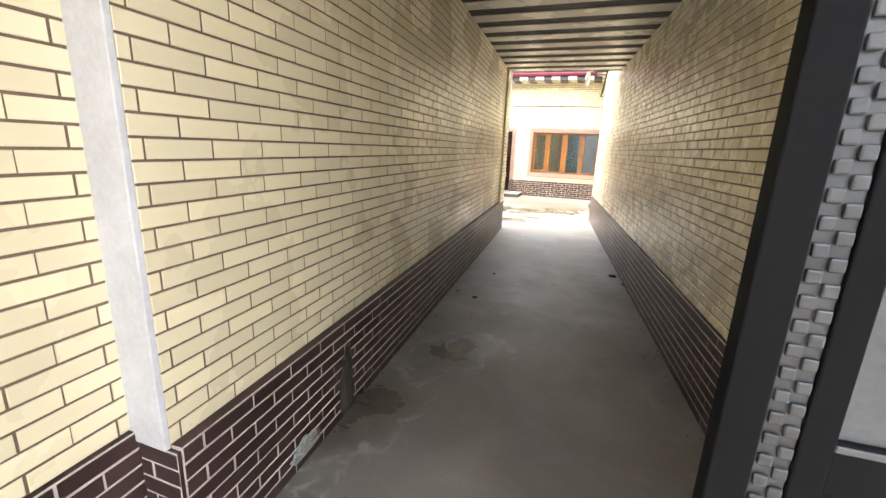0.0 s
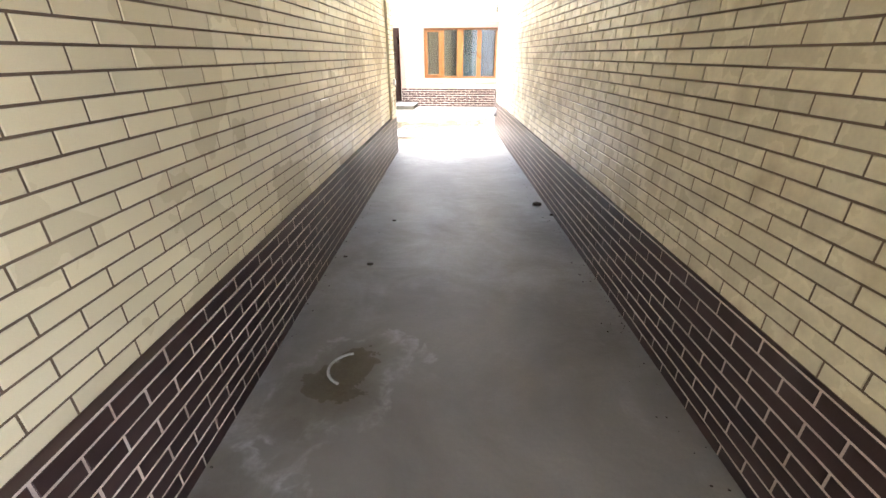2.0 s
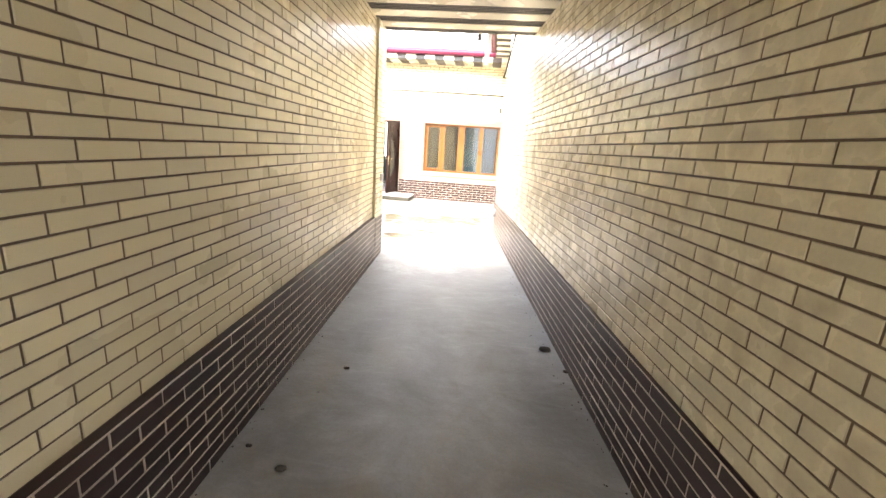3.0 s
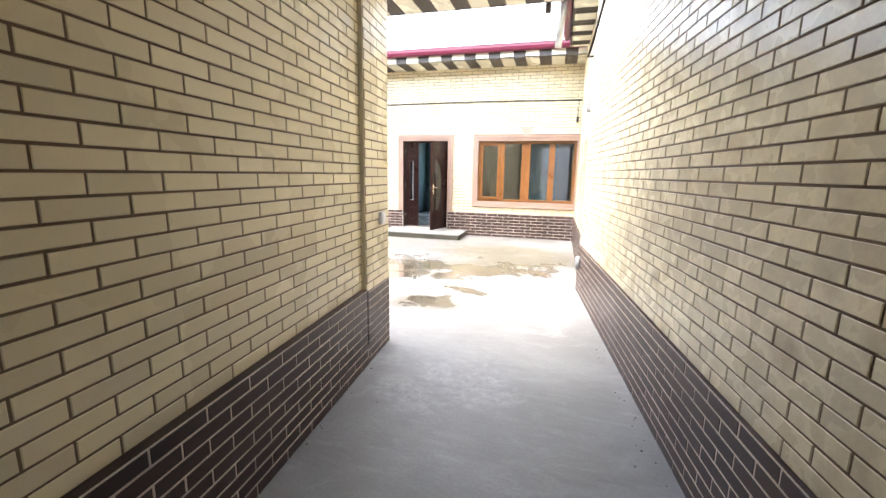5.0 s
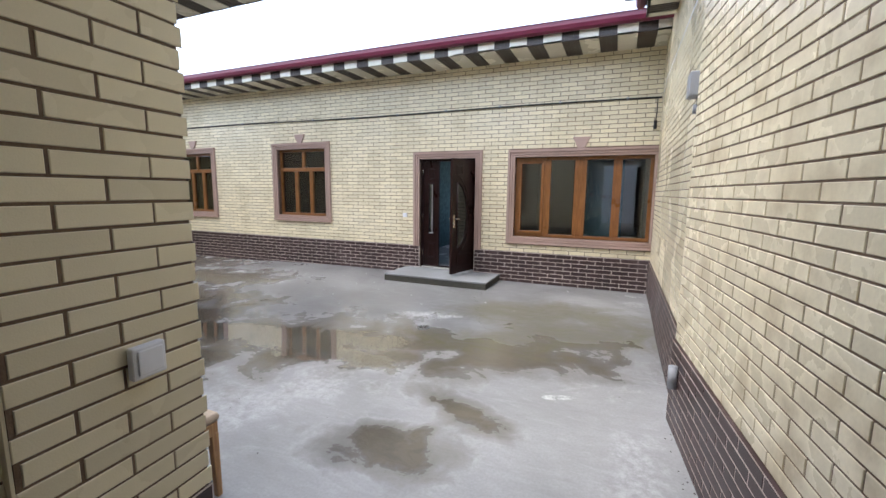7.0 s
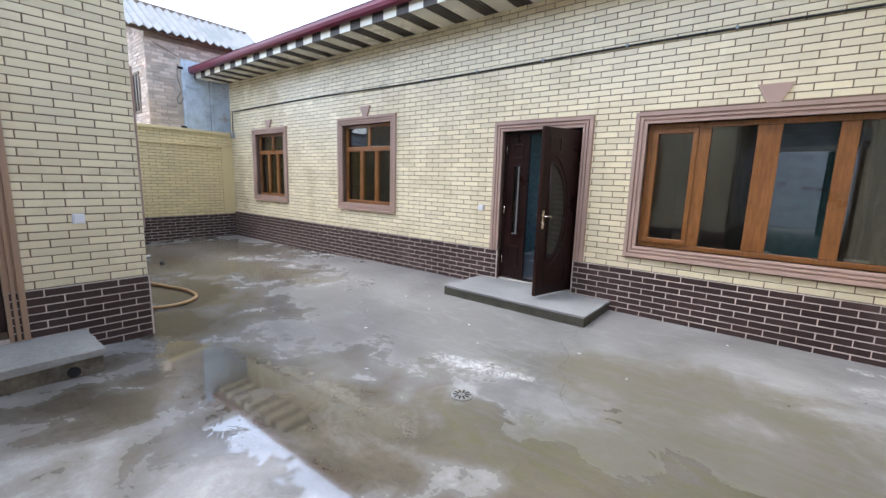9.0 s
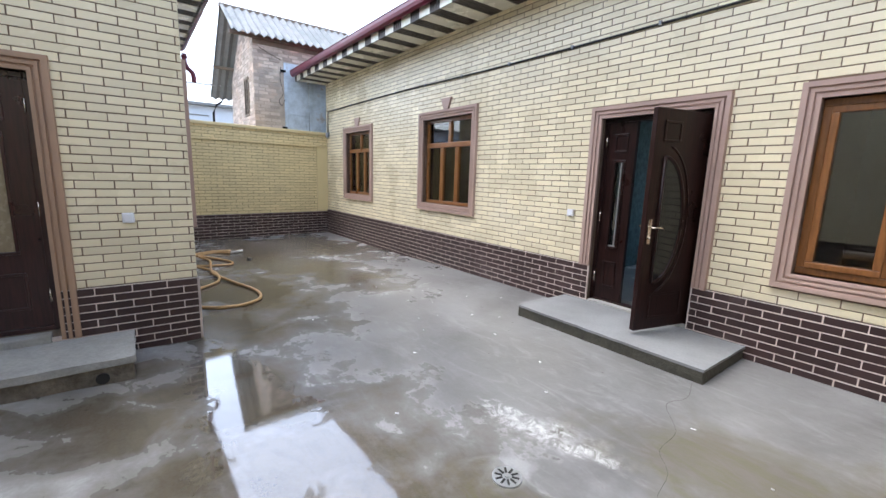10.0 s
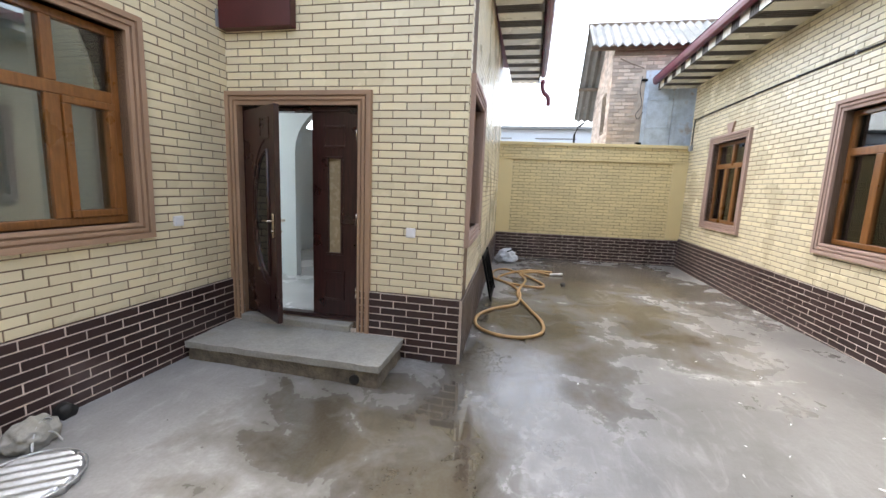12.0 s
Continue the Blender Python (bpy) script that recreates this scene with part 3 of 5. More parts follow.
porch_w = brick_wall("wall_porch_west", "yellow brick wall with an open double door", (-3.86, 10.16), (-3.87, 7.84), EAVE + 0.2, 0.575, [D2], focus=(0.7, 1.2), shift=0.15)
WN = (4.80, 5.80, 1.16, 2.40)
west_n = brick_wall("wall_west_house", "pale brick side wall of the west house", (-9.85, 9.95), (-3.86, 10.16), EAVE + 0.2, 0.565, [WN], focus=(5.0, 1.2), trim=(0, 0.02))
end_w = brick_wall("wall_yard_end", "low yellow brick wall that closes the yard", (-10.19, 13.93), (-9.85, 9.95), 2.53, 0.57, focus=(2, 1.2), thick=0.25, mats=(YELLOW_WARM, WARM_MORTAR))
ne = brick_wall("wall_north_east", "yellow brick wall at the yard's corner", (1.84, 10.12), (1.84, 13.95), EAVE + 0.3, 0.60, focus=(0.5, 1.2), shift=0.25)
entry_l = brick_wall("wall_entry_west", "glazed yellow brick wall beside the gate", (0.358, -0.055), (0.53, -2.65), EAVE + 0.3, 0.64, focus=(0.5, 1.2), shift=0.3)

# unseen plain walls, added behind the gate to cut entry light and reflections
single("wall_street", boxes([(-4.0, 9.0, -6.3, -6.0, -0.15, 4.0)]), JAMB, "unseen plain wall added behind the gate to limit the light", "wall", kind="structure")
single("wall_lane", boxes([(5.2, 5.5, -6.0, 0.1, -0.15, 3.0)]), JAMB, "unseen plain wall added beside the gate to limit the light", "wall", kind="structure")

single("trim_pilaster", boxes([(-0.02, 0.0675, 7.226, 7.234, 0.606, EAVE)], 0.001), YELLOW, "plain yellow side of the pilaster", "trim", kind="structure")
# solid black strip that stands for the shade inside the joint
single("trim_pilaster_foot", boxes([(-0.02, 0.0835, 7.222, 7.236, 0.17, 0.606)], 0.001), BLACK, "black strip for the shade in the joint beside the pilaster's foot", "trim", kind="structure")

# white painted jamb where the entry wall steps back
single("trim_jamb", boxes([(0.345, 0.5235, -0.090, -0.066, 0.601, 3.2)], 0.004), JAMB, "white painted jamb strip on the brick", "trim", kind="structure")
jw = Wall((0.5655, -0.079), (0.36, -0.079))
foot = single("plinth_jamb", slab(jw.length, -0.15, 0.60, 0.014, []), [BROWN_MORTAR, BROWN], "dark brick foot of the jamb", "plinth", jw.m, kind="structure")
for p in foot.data.polygons:
    p.material_index = 1 if abs(p.normal.x) > 0.9 or p.normal.z > 0.9 else 0
BRICK_JOBS.append((foot, jw, brick_rows(jw.length, 0.596 - COURSE * 10, 0.596, [], 0.5), BROWN, "plinth_courses", (0, 0.3), 0.0, 0.0025))


# ---- floor and ground ----
def floor_height(x, y):
    s = lambda v: max(0.0, min(1.0, v)) ** 2 * (3 - 2 * max(0.0, min(1.0, v)))
    z = 0.085 * s((y - 11.2) / 2.2) * s((x + 8.0) / 4.5)
    z -= 0.035 * math.exp(-((x + 3.6) ** 2 / 2.5 + (y - 10.2) ** 2 / 1.5))
    return z + 0.004 * noise.noise((x * 0.8, y * 0.8, 0.3))


def floor_sheet():
    bm = bmesh.new()
    nx, ny = 68, 88
    x0, x1, y0, y1 = -10.45, 3.1, -3.0, 14.2
    grid = [[bm.verts.new((x0 + (x1 - x0) * i / nx, y0 + (y1 - y0) * j / ny, floor_height(x0 + (x1 - x0) * i / nx, y0 + (y1 - y0) * j / ny))) for j in range(ny + 1)] for i in range(nx + 1)]
    for i in range(nx):
        for j in range(ny):
            bm.faces.new((grid[i][j], grid[i + 1][j], grid[i + 1][j + 1], grid[i][j + 1]))
    return bm


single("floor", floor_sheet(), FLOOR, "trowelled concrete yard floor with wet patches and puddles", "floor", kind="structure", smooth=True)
single("ground", boxes([(-400, 400, -400, 400, -0.6, -0.12)]), material("bare_earth", (0.22, 0.19, 0.15), 0.95, vary=0.3, scale=0.3, fine=8, bump=0.4), "bare earth around the houses", "ground", kind="structure")


# ---- ceilings, eaves and roofs ----
def striped(a0, a1, b0, b1, z, axis, pitch=0.5, dark=0.24, first=0.0):
    """Cream and brown metal panels, each a shallow tray, as one mesh of two materials."""
    bm = bmesh.new()
    q = a0 + first
    cells = []
    while q < a1:
        for wdt, mat in ((pitch - dark, 0), (dark, 1)):
            c0, c1 = max(q, a0), min(q + wdt, a1)
            if c1 - c0 > 0.01:
                cells.append((c0, c1, mat))
            q += wdt
    for c0, c1, mat in cells:
        n = len(bm.faces)
        drop = 0.0 if mat == 0 else 0.006
        args = (c0 + 0.002, c1 - 0.002, b0, b1) if axis == "x" else (b0, b1, c0 + 0.002, c1 - 0.002)
        box(bm, *args, z + drop, z + 0.02)
        if mat:
            ribs = 4
            for r in range(ribs):
                e0 = c0 + (c1 - c0) * (r + 0.3) / ribs
                args = (e0, e0 + 0.02, b0 + 0.001, b1 - 0.001) if axis == "x" else (b0 + 0.001, b1 - 0.001, e0, e0 + 0.02)
                box(bm, *args, z + drop - 0.005, z + drop)
        bm.faces.ensure_lookup_table()
        for f in bm.faces[n:]:
            f.material_index = mat
    return bm


single("ceiling_passage", striped(-0.02, 7.74, -0.12, 2.95, 3.10, "y", pitch=0.46, dark=0.22), [CREAM_PANEL, BROWN_PANEL], "passage ceiling of cream and brown metal panels", "ceiling", kind="structure")
# out of view: added so that less sky light reaches gate and entry floor
single("ceiling_entry", boxes([(0.2, 3.2, -2.65, -0.025, 3.10, 3.25)]), WHITE_PAINT, "unseen plain ceiling added over the gate to hold back sky light", "ceiling", kind="structure")
single("wall_header", boxes([(-0.03, 2.1, 7.70, 7.76, 3.125, EAVE + 0.2)]), YELLOW_MORTAR, "wall over the mouth of the passage", "wall", kind="structure")
# unseen soffit, added to darken the top of the porch wall
single("ceiling_porch_west", striped(7.77, 10.118, -3.86, -3.30, EAVE + 0.03, "y"), [CREAM_PANEL, BROWN_PANEL], "unseen striped eave soffit added to shade the wall above the porch door", "ceiling", kind="structure")
single("ceiling_west_eave", striped(-9.9, 1.76, 10.12, 10.72, EAVE + 0.03, "x"), [CREAM_PANEL, BROWN_PANEL], "eave soffit of cream and brown panels along the yard", "ceiling", kind="structure")
single("ceiling_north_eave", striped(-10.45, 1.86, 13.24, 13.95, EAVE, "x", first=0.12), [CREAM_PANEL, BROWN_PANEL], "eave soffit of cream and brown metal panels", "ceiling", kind="structure")
single("ceiling_east_eave", striped(10.74, 12.85, 1.50, 1.87, EAVE + 0.03, "y"), [CREAM_PANEL, BROWN_PANEL], "short eave soffit of striped metal panels", "ceiling", kind="structure")


def eave_edge(name, label, m, length, first=0.0, h=0.15):
    """Striped fascia boards and the round-lipped gutter above, along local x; y points out."""
    t = thing(name, label, "eave", m, kind="structure")
    bm = bmesh.new()
    q = first
    cells = []
    while q < length:
        for wdt, mat in ((0.26, 0), (0.24, 1)):
            c0, c1 = max(q, 0), min(q + wdt, length)
            if c1 - c0 > 0.01:
                cells.append((c0, c1, mat))
            q += wdt
    for c0, c1, mat in cells:
        n = len(bm.faces)
        box(bm, c0 + 0.001, c1 - 0.001, -0.03, -0.002 * mat, 0.0, h)
        if mat:
            for r in range(4):
                e = c0 + (c1 - c0) * (r + 0.3) / 4
                box(bm, e, e + 0.018, -0.002, 0.004, 0.03, h - 0.03)
        bm.faces.ensure_lookup_table()
        for f in bm.faces[n:]:
            f.material_index = mat
    part("fascia", bm, [CREAM_PANEL, BROWN_PANEL], t)
    bm = bmesh.new()
    prof = [(0.0, 0.0), (0.03, -0.035), (0.075, -0.045), (0.115, -0.02), (0.13, 0.03), (0.128, 0.085), (0.14, 0.09), (0.12, 0.10), (0.10, 0.02), (0.07, -0.02), (0.03, -0.01), (0.012, 0.1), (0.0, 0.1)]
    a = [bm.verts.new((0, y, z + h)) for y, z in prof]
    b = [bm.verts.new((length, y, z + h)) for y, z in prof]
    for k in range(len(prof)):
        j = (k + 1) % len(prof)
        bm.faces.new((a[k], a[j], b[j], b[k]))
    bm.faces.new(a)
    bm.faces.new(b)
    part("gutter", bm, GUTTER, t, "maroon painted metal gutter")
    return t


eave_edge("eave_north", "striped fascia with a maroon gutter along the house front", pose(1.86, 13.24, EAVE, 0, 0, 180), 12.3, first=-0.07)
eave_edge("eave_porch", "striped fascia with a maroon gutter along the porch roof", pose(-9.9, 10.72, EAVE + 0.03, 0, 0, 0), 11.4)
eave_edge("eave_east", "short striped eave with a gutter", pose(1.50, 10.9, EAVE + 0.03, 0, 0, 90), 1.95, first=-0.16)


def roof(name, label, pts, mat):
    bm = bmesh.new()
    vs = [bm.verts.new(p) for p in pts]
    f = bm.faces.new(vs)
    r = bmesh.ops.extrude_face_region(bm, geom=[f])
    for q in r["geom"]:
        if isinstance(q, bmesh.types.BMVert):
            q.co.z += 0.05
    return single(name, bm, mat, label, "roof", kind="structure")


roof("roof_north", "maroon metal roof of the north house", [(-10.5, 13.25, 4.0), (1.9, 13.25, 4.0), (1.9, 19, 5.4), (-10.5, 19, 5.4)], ROOF_METAL)
roof("roof_west", "maroon metal roof of the west house", [(-10.0, 10.7, 4.04), (-3.9, 10.7, 4.04), (-3.9, 6.2, 4.9), (-10.0, 6.2, 4.9)], ROOF_METAL)
roof("roof_strip", "narrow metal roof strip across the porch", [(-3.88, 10.7, 4.04), (1.74, 10.7, 4.04), (1.74, 10.12, 4.15), (-3.88, 10.12, 4.15)], ROOF_METAL)
roof("roof_south", "maroon metal roof of the passage house", [(-3.86, 7.78, 4.04), (3.4, 7.78, 4.04), (3.4, 0.0, 4.9), (-3.86, 0.0, 4.9)], ROOF_METAL)
roof("roof_east", "metal roof of the east house", [(1.52, 12.9, 4.04), (1.52, 10.75, 4.04), (6, 10.75, 5.0), (6, 12.9, 5.0)], ROOF_METAL)


# ---- windows ----
def window(name, label, wall, hole, mullions_low, mullions_top, transom, sash=(), casing=CASING, key=None, bars=None):
    u0, u1, z0, z1 = hole
    t = thing(name, label, "window", wall.m, kind="structure")
    part("window_casing", sweep_frame(u0, u1, z0, z1, MOULD), casing, t, "stepped plaster moulding round the opening")
    if key is not None:
        bm = bmesh.new()
        zt = z1 + 0.128
        f = [bm.verts.new((key + s * w, y, z)) for y in (0.0, 0.034) for s, w, z in ((-1, 0.055, zt), (1, 0.055, zt), (1, 0.135, zt + 0.17), (-1, 0.135, zt + 0.17))]
        bm.faces.new(f[4:])
        for k in range(4):
            bm.faces.new((f[k], f[(k + 1) % 4], f[4 + (k + 1) % 4], f[4 + k]))
        part("keystone", bm, casing, t, "wedge-shaped plaster keystone")
    y0, y1 = -0.13, -0.07
    b = 0.055
    rows = [(u0, u1, y0, y1, z0, z0 + b), (u0, u1, y0, y1, z1 - b, z1), (u0, u0 + b, y0, y1, z0 + b, z1 - b), (u1 - b, u1, y0, y1, z0 + b, z1 - b)]
    part("window_frame", boxes(rows, 0.006), WOOD, t)
    if transom:
        part("transom", boxes([(u0 + b, u1 - b, y0, y1 + 0.004, transom - 0.04, transom + 0.04)], 0.006), WOOD, t)
    lo_top = transom - 0.04 if transom else z1 - b
    for k, u in enumerate(mullions_low):
        hw = bars[k] / 2 if bars else 0.045
        part("mullion", boxes([(u - hw, u + hw, y0, y1 + 0.003, z0 + b, lo_top)], 0.006), WOOD, t)
    for u in mullions_top:
        part("mullion", boxes([(u - 0.035, u + 0.035, y0, y1 + 0.003, transom + 0.04, z1 - b)], 0.006), WOOD, t)
    lows = [u0 + b] + sorted(mullions_low) + [u1 - b]
    for i, (a, c) in enumerate(zip(lows, lows[1:])):
        a2, c2 = a + (0.045 if i else 0), c - (0.045 if i < len(lows) - 2 else 0)
        if i in sash:
            s = 0.05
            part("sash", boxes([(a2, c2, y0 + 0.02, y1 + 0.02, z0 + b, z0 + b + s), (a2, c2, y0 + 0.02, y1 + 0.02, lo_top - s, lo_top),
                                (a2, a2 + s, y0 + 0.02, y1 + 0.02, z0 + b + s, lo_top - s), (c2 - s, c2, y0 + 0.02, y1 + 0.02, z0 + b + s, lo_top - s)], 0.006), WOOD, t)
        p = part("pane", boxes([(a2, c2, -0.102, -0.096, z0 + b, lo_top)]), PANE, t)
        p.visible_shadow = False
    if transom:
        tops = [u0 + b] + sorted(mullions_top) + [u1 - b]
        for a, c in zip(tops, tops[1:]):
            p = part("pane", boxes([(a, c, -0.102, -0.096, transom + 0.04, z1 - b)]), PANE, t)
            p.visible_shadow = False
    return t


def thirds(h):
    w = h[1] - h[0]
    return [h[0] + w * 0.345, h[0] + w * 0.655], [(h[0] + h[1]) / 2]


for nm, h in (("window_1", W1), ("window_2", W2)):
    lo, up = thirds(h)
    window(nm, "brown wooden window with a transom in a pinkish moulding", facade, h, lo, up, 2.10, key=(h[0] + h[1]) / 2)
window("window_3", "wide brown wooden window of four lights in a pinkish moulding", facade, W3, [fu(0.185), fu(0.725), fu(1.285)], [], None, sash=(3,), key=fu(0.72), bars=[0.13, 0.19, 0.13])
window("window_4", "brown wooden window with a transom on the porch", porch_s, W4, [W4[0] + 0.435], [W4[0] + 0.435], 2.10, sash=(0,), casing=CASING_TAN)
window("window_5", "narrow brown wooden window in the side wall", west_n, WN, [(WN[0] + WN[1]) / 2], [(WN[0] + WN[1]) / 2], 2.0)


# ---- doors ----
def handle(parent, x, z, side):
    """Plate, lever and knob on one face; side: +1 or -1 along local y."""
    bm = bmesh.new()
    y = 0.025 * side
    box(bm, x - 0.02, x + 0.02, min(y, y + 0.008 * side), max(y, y + 0.008 * side), z - 0.12, z + 0.10, 0.003)
    plate = part("handle_plate", bm, CHROME, parent, "bright metal handle plate")
    bm = tube([(x, y, z + 0.03), (x, y + 0.05 * side, z + 0.03), (x + 0.03, y + 0.058 * side, z + 0.033), (x + 0.075, y + 0.056 * side, z + 0.028), (x + 0.115, y + 0.05 * side, z + 0.018)], 0.009, 8)
    part("lever", bm, CHROME, plate, smooth=True)
    bm = tube([(x, y, z - 0.065), (x, y + 0.022 * side, z - 0.065)], 0.012, 10)
    part("lock_cylinder", bm, CHROME, plate, smooth=True)


def raised_frame(bm, x0, x1, z0, z1, y, side, w=0.022, h=0.012):
    a, c = sorted((y, y + h * side))
    for r in ((x0, x1, a, c, z0, z0 + w), (x0, x1, a, c, z1 - w, z1), (x0, x0 + w, a, c, z0 + w, z1 - w), (x1 - w, x1, a, c, z0 + w, z1 - w)):
        box(bm, *r, bevel=0.004)


def narrow_leaf(parent, x0, x1, z0, z1, pane, wood):
    """The fixed leaf: a square panel, a tall pane and a low panel."""
    xc, w = (x0 + x1) / 2, x1 - x0
    g0, g1 = z0 + 0.62, z1 - 0.42
    gx = w * 0.14
    bm = slab_hole(x0, x1, z0, z1, xc - gx, xc + gx, g0, g1)
    leaf = part("fixed_leaf", bm, wood, parent, "dark brown fixed door leaf with a tall narrow pane")
    bm = bmesh.new()
    for side in (1, -1):
        raised_frame(bm, xc - w * 0.24, xc + w * 0.24, z1 - 0.32, z1 - 0.12, 0.024 * side, side)
        raised_frame(bm, xc - w * 0.24, xc + w * 0.24, z0 + 0.15, z0 + 0.45, 0.024 * side, side)
        raised_frame(bm, xc - gx - 0.022, xc + gx + 0.022, g0 - 0.022, g1 + 0.022, 0.024 * side, side)
    part("moulding", bm, wood, leaf)
    p = part("pane", boxes([(xc - gx, xc + gx, -0.004, 0.004, g0, g1)]), pane, leaf)
    if pane is DOOR_PANE:
        part("grille_bar", boxes([(xc - gx + 0.02, xc - gx + 0.035, 0.006, 0.018, g0, g1), (xc - gx, xc + gx, 0.006, 0.018, g0, g0 + 0.015)], 0.003), STEEL, leaf, "bright metal strip over the pane")
    return leaf


def slab_hole(x0, x1, z0, z1, hx0, hx1, hz0, hz1, t=0.024):
    return boxes([(x0, hx0, -t, t, z0, z1), (hx1, x1, -t, t, z0, z1), (hx0, hx1, -t, t, z0, hz0), (hx0, hx1, -t, t, hz1, z1)])


def wide_leaf(name_parent, m, w, z0, z1, label, wood):
    """The open leaf, hinged at local x = 0: a half-oval pane with a curved moulding."""
    bm = bmesh.new()
    box(bm, 0.0, w, -0.024, 0.024, z0, z1, 0.004)
    leaf = part("open_leaf", bm, wood, name_parent, label)
    leaf.matrix_basis = m
    zc, rz, rx = (z0 + z1) / 2 + 0.02, 0.56, w * 0.42
    xb = w * 0.80
    arc = [(xb - rx * math.cos(a), zc + rz * math.sin(a)) for a in [(-90 + 180 * k / 20) * math.pi / 180 for k in range(21)]]
    for side in (1, -1):
        y = 0.026 * side
        bm = bmesh.new()
        vs = [bm.verts.new((x, y + 0.002 * side, z)) for x, z in arc]
        bm.faces.new(vs)
        r = bmesh.ops.extrude_face_region(bm, geom=bm.faces[:])
        for q in r["geom"]:
            if isinstance(q, bmesh.types.BMVert):
                q.co.y += 0.003 * side
        part("pane", bm, DARK_GLASS, leaf, "dark half-oval door pane")
        pts = [(x, y + 0.004 * side, z) for x, z in arc]
        part("moulding", tube(pts, 0.016, 8), wood, leaf, smooth=True)
        part("moulding", tube([(xb, y + 0.004 * side, zc - rz), (xb, y + 0.004 * side, zc + rz)], 0.014, 8), wood, leaf, smooth=True)
        outer = [(xb - (rx + 0.07) * math.cos(a), y, zc + (rz + 0.10) * math.sin(a)) for a in [(-80 + 160 * k / 20) * math.pi / 180 for k in range(21)]]
        part("moulding", tube(outer, 0.010, 6), wood, leaf, smooth=True)
        bm = bmesh.new()
        raised_frame(bm, w * 0.56, w * 0.86, z1 - 0.28, z1 - 0.10, 0.024 * side, side, h=0.008)
        raised_frame(bm, w * 0.2, w * 0.8, z0 + 0.10, z0 + 0.34, 0.024 * side, side, h=0.008)
        part("moulding", bm, wood, leaf)
    return leaf


DARK_GLASS = material("dark_tinted_glass", (0.010, 0.011, 0.012), 0.08, vary=0.1, bump=0, spec=0.3)


def hinges(parent, x, zs, y=0.03):
    for z in zs:
        part("hinge", tube([(x, y, z - 0.055), (x, y, z + 0.055)], 0.007, 8), CHROME, parent, smooth=True)


def double_door(name, label, wall, hole, open_side, open_w, angle, pane, casing, foot, wood):
    """open_side: 'low' or 'high' end of the wall's local x that carries the open leaf's hinges."""
    u0, u1, z0, z1 = hole
    t = thing(name, label, "door", wall.m, kind="structure")
    part("door_casing", sweep_frame(u0, u1, foot, z1, MOULD, closed=False), casing, t, "stepped plaster moulding round the doorway")
    j = 0.045
    part("door_frame", boxes([(u0, u0 + j, -0.14, -0.05, z0 + 0.05, z1 - j), (u1 - j, u1, -0.14, -0.05, z0 + 0.05, z1 - j), (u0, u1, -0.14, -0.05, z1 - j, z1), (u0, u1, -0.14, -0.05, z0 + 0.04, z0 + 0.075)], 0.004), wood, t)
    lo, hi = z0 + 0.08, z1 - j
    if open_side == "low":
        n = narrow_leaf(t, u0 + j + open_w, u1 - j, lo, hi, pane, wood)
        n.location.y = -0.09
        m = pose(u0 + j, -0.045, 0, 0, 0, angle)
        hinges(t, u0 + j - 0.008, (lo + 0.25, lo + 0.95, hi - 0.2), -0.03)
        hinges(t, u1 - j + 0.004, (lo + 0.25, lo + 0.95, hi - 0.2), -0.045)
    else:
        n = narrow_leaf(t, u0 + j, u1 - j - open_w, lo, hi, pane, wood)
        n.location.y = -0.09
        m = pose(u1 - j, -0.045, 0, 0, 0, 180 + angle)
        hinges(t, u1 - j + 0.008, (lo + 0.25, lo + 0.95, hi - 0.2), -0.03)
        hinges(t, u0 + j - 0.004, (lo + 0.25, lo + 0.95, hi - 0.2), -0.045)
    leaf = wide_leaf(t, m, open_w, lo, hi, "dark brown open door leaf with a half-oval pane", wood)
    for side in (1, -1):
        handle(leaf, open_w - 0.05, (lo + hi) / 2 - 0.06, side)
    for p in [c for c in leaf.children if c.name.startswith("handle_plate")]:
        for c in p.children:
            if c.name.startswith("lever"):
                c.matrix_basis = pose(2 * (open_w - 0.05), 0, 0) @ Matrix.Diagonal((-1, 1, 1, 1))
    return t


# free edges of the open leaves stand at (-1.20, 13.20) and (-3.50, 8.54)
double_door("door_1", "dark brown double door, one leaf open, on a low step", facade, D1, "low", 0.70, 76, DOOR_PANE, CASING, 0.61, DOOR)
double_door("door_2", "dark brown double door, one leaf open, above a concrete step", porch_w, D2, "high", 0.68, -33, FROSTED, CASING_TAN, 0.17, RED_DOOR)


def lump(name, label, cat, mat, m, r, seed, squash=0.7, amount=0.35, freq=3.0, sub=4):
    bm = bmesh.new()
    bmesh.ops.create_icosphere(bm, subdivisions=sub, radius=1.0)
    for v in bm.verts:
        d = v.co.normalized()
        k = 1 + amount * noise.noise(d * freq + Vector((seed, 0, 0))) + amount * 0.35 * noise.noise(d * freq * 3 + Vector((0, seed, 0)))
        v.co = Vector((d.x * r[0], d.y * r[1], d.z * r[2] * squash)) * k
        v.co.z = max(v.co.z, -r[2] * squash * 0.55)
    lift = -min(v.co.z for v in bm.verts)
    for v in bm.verts:
        v.co.z += lift
    return single(name, bm, mat, label, cat, m, smooth=True)


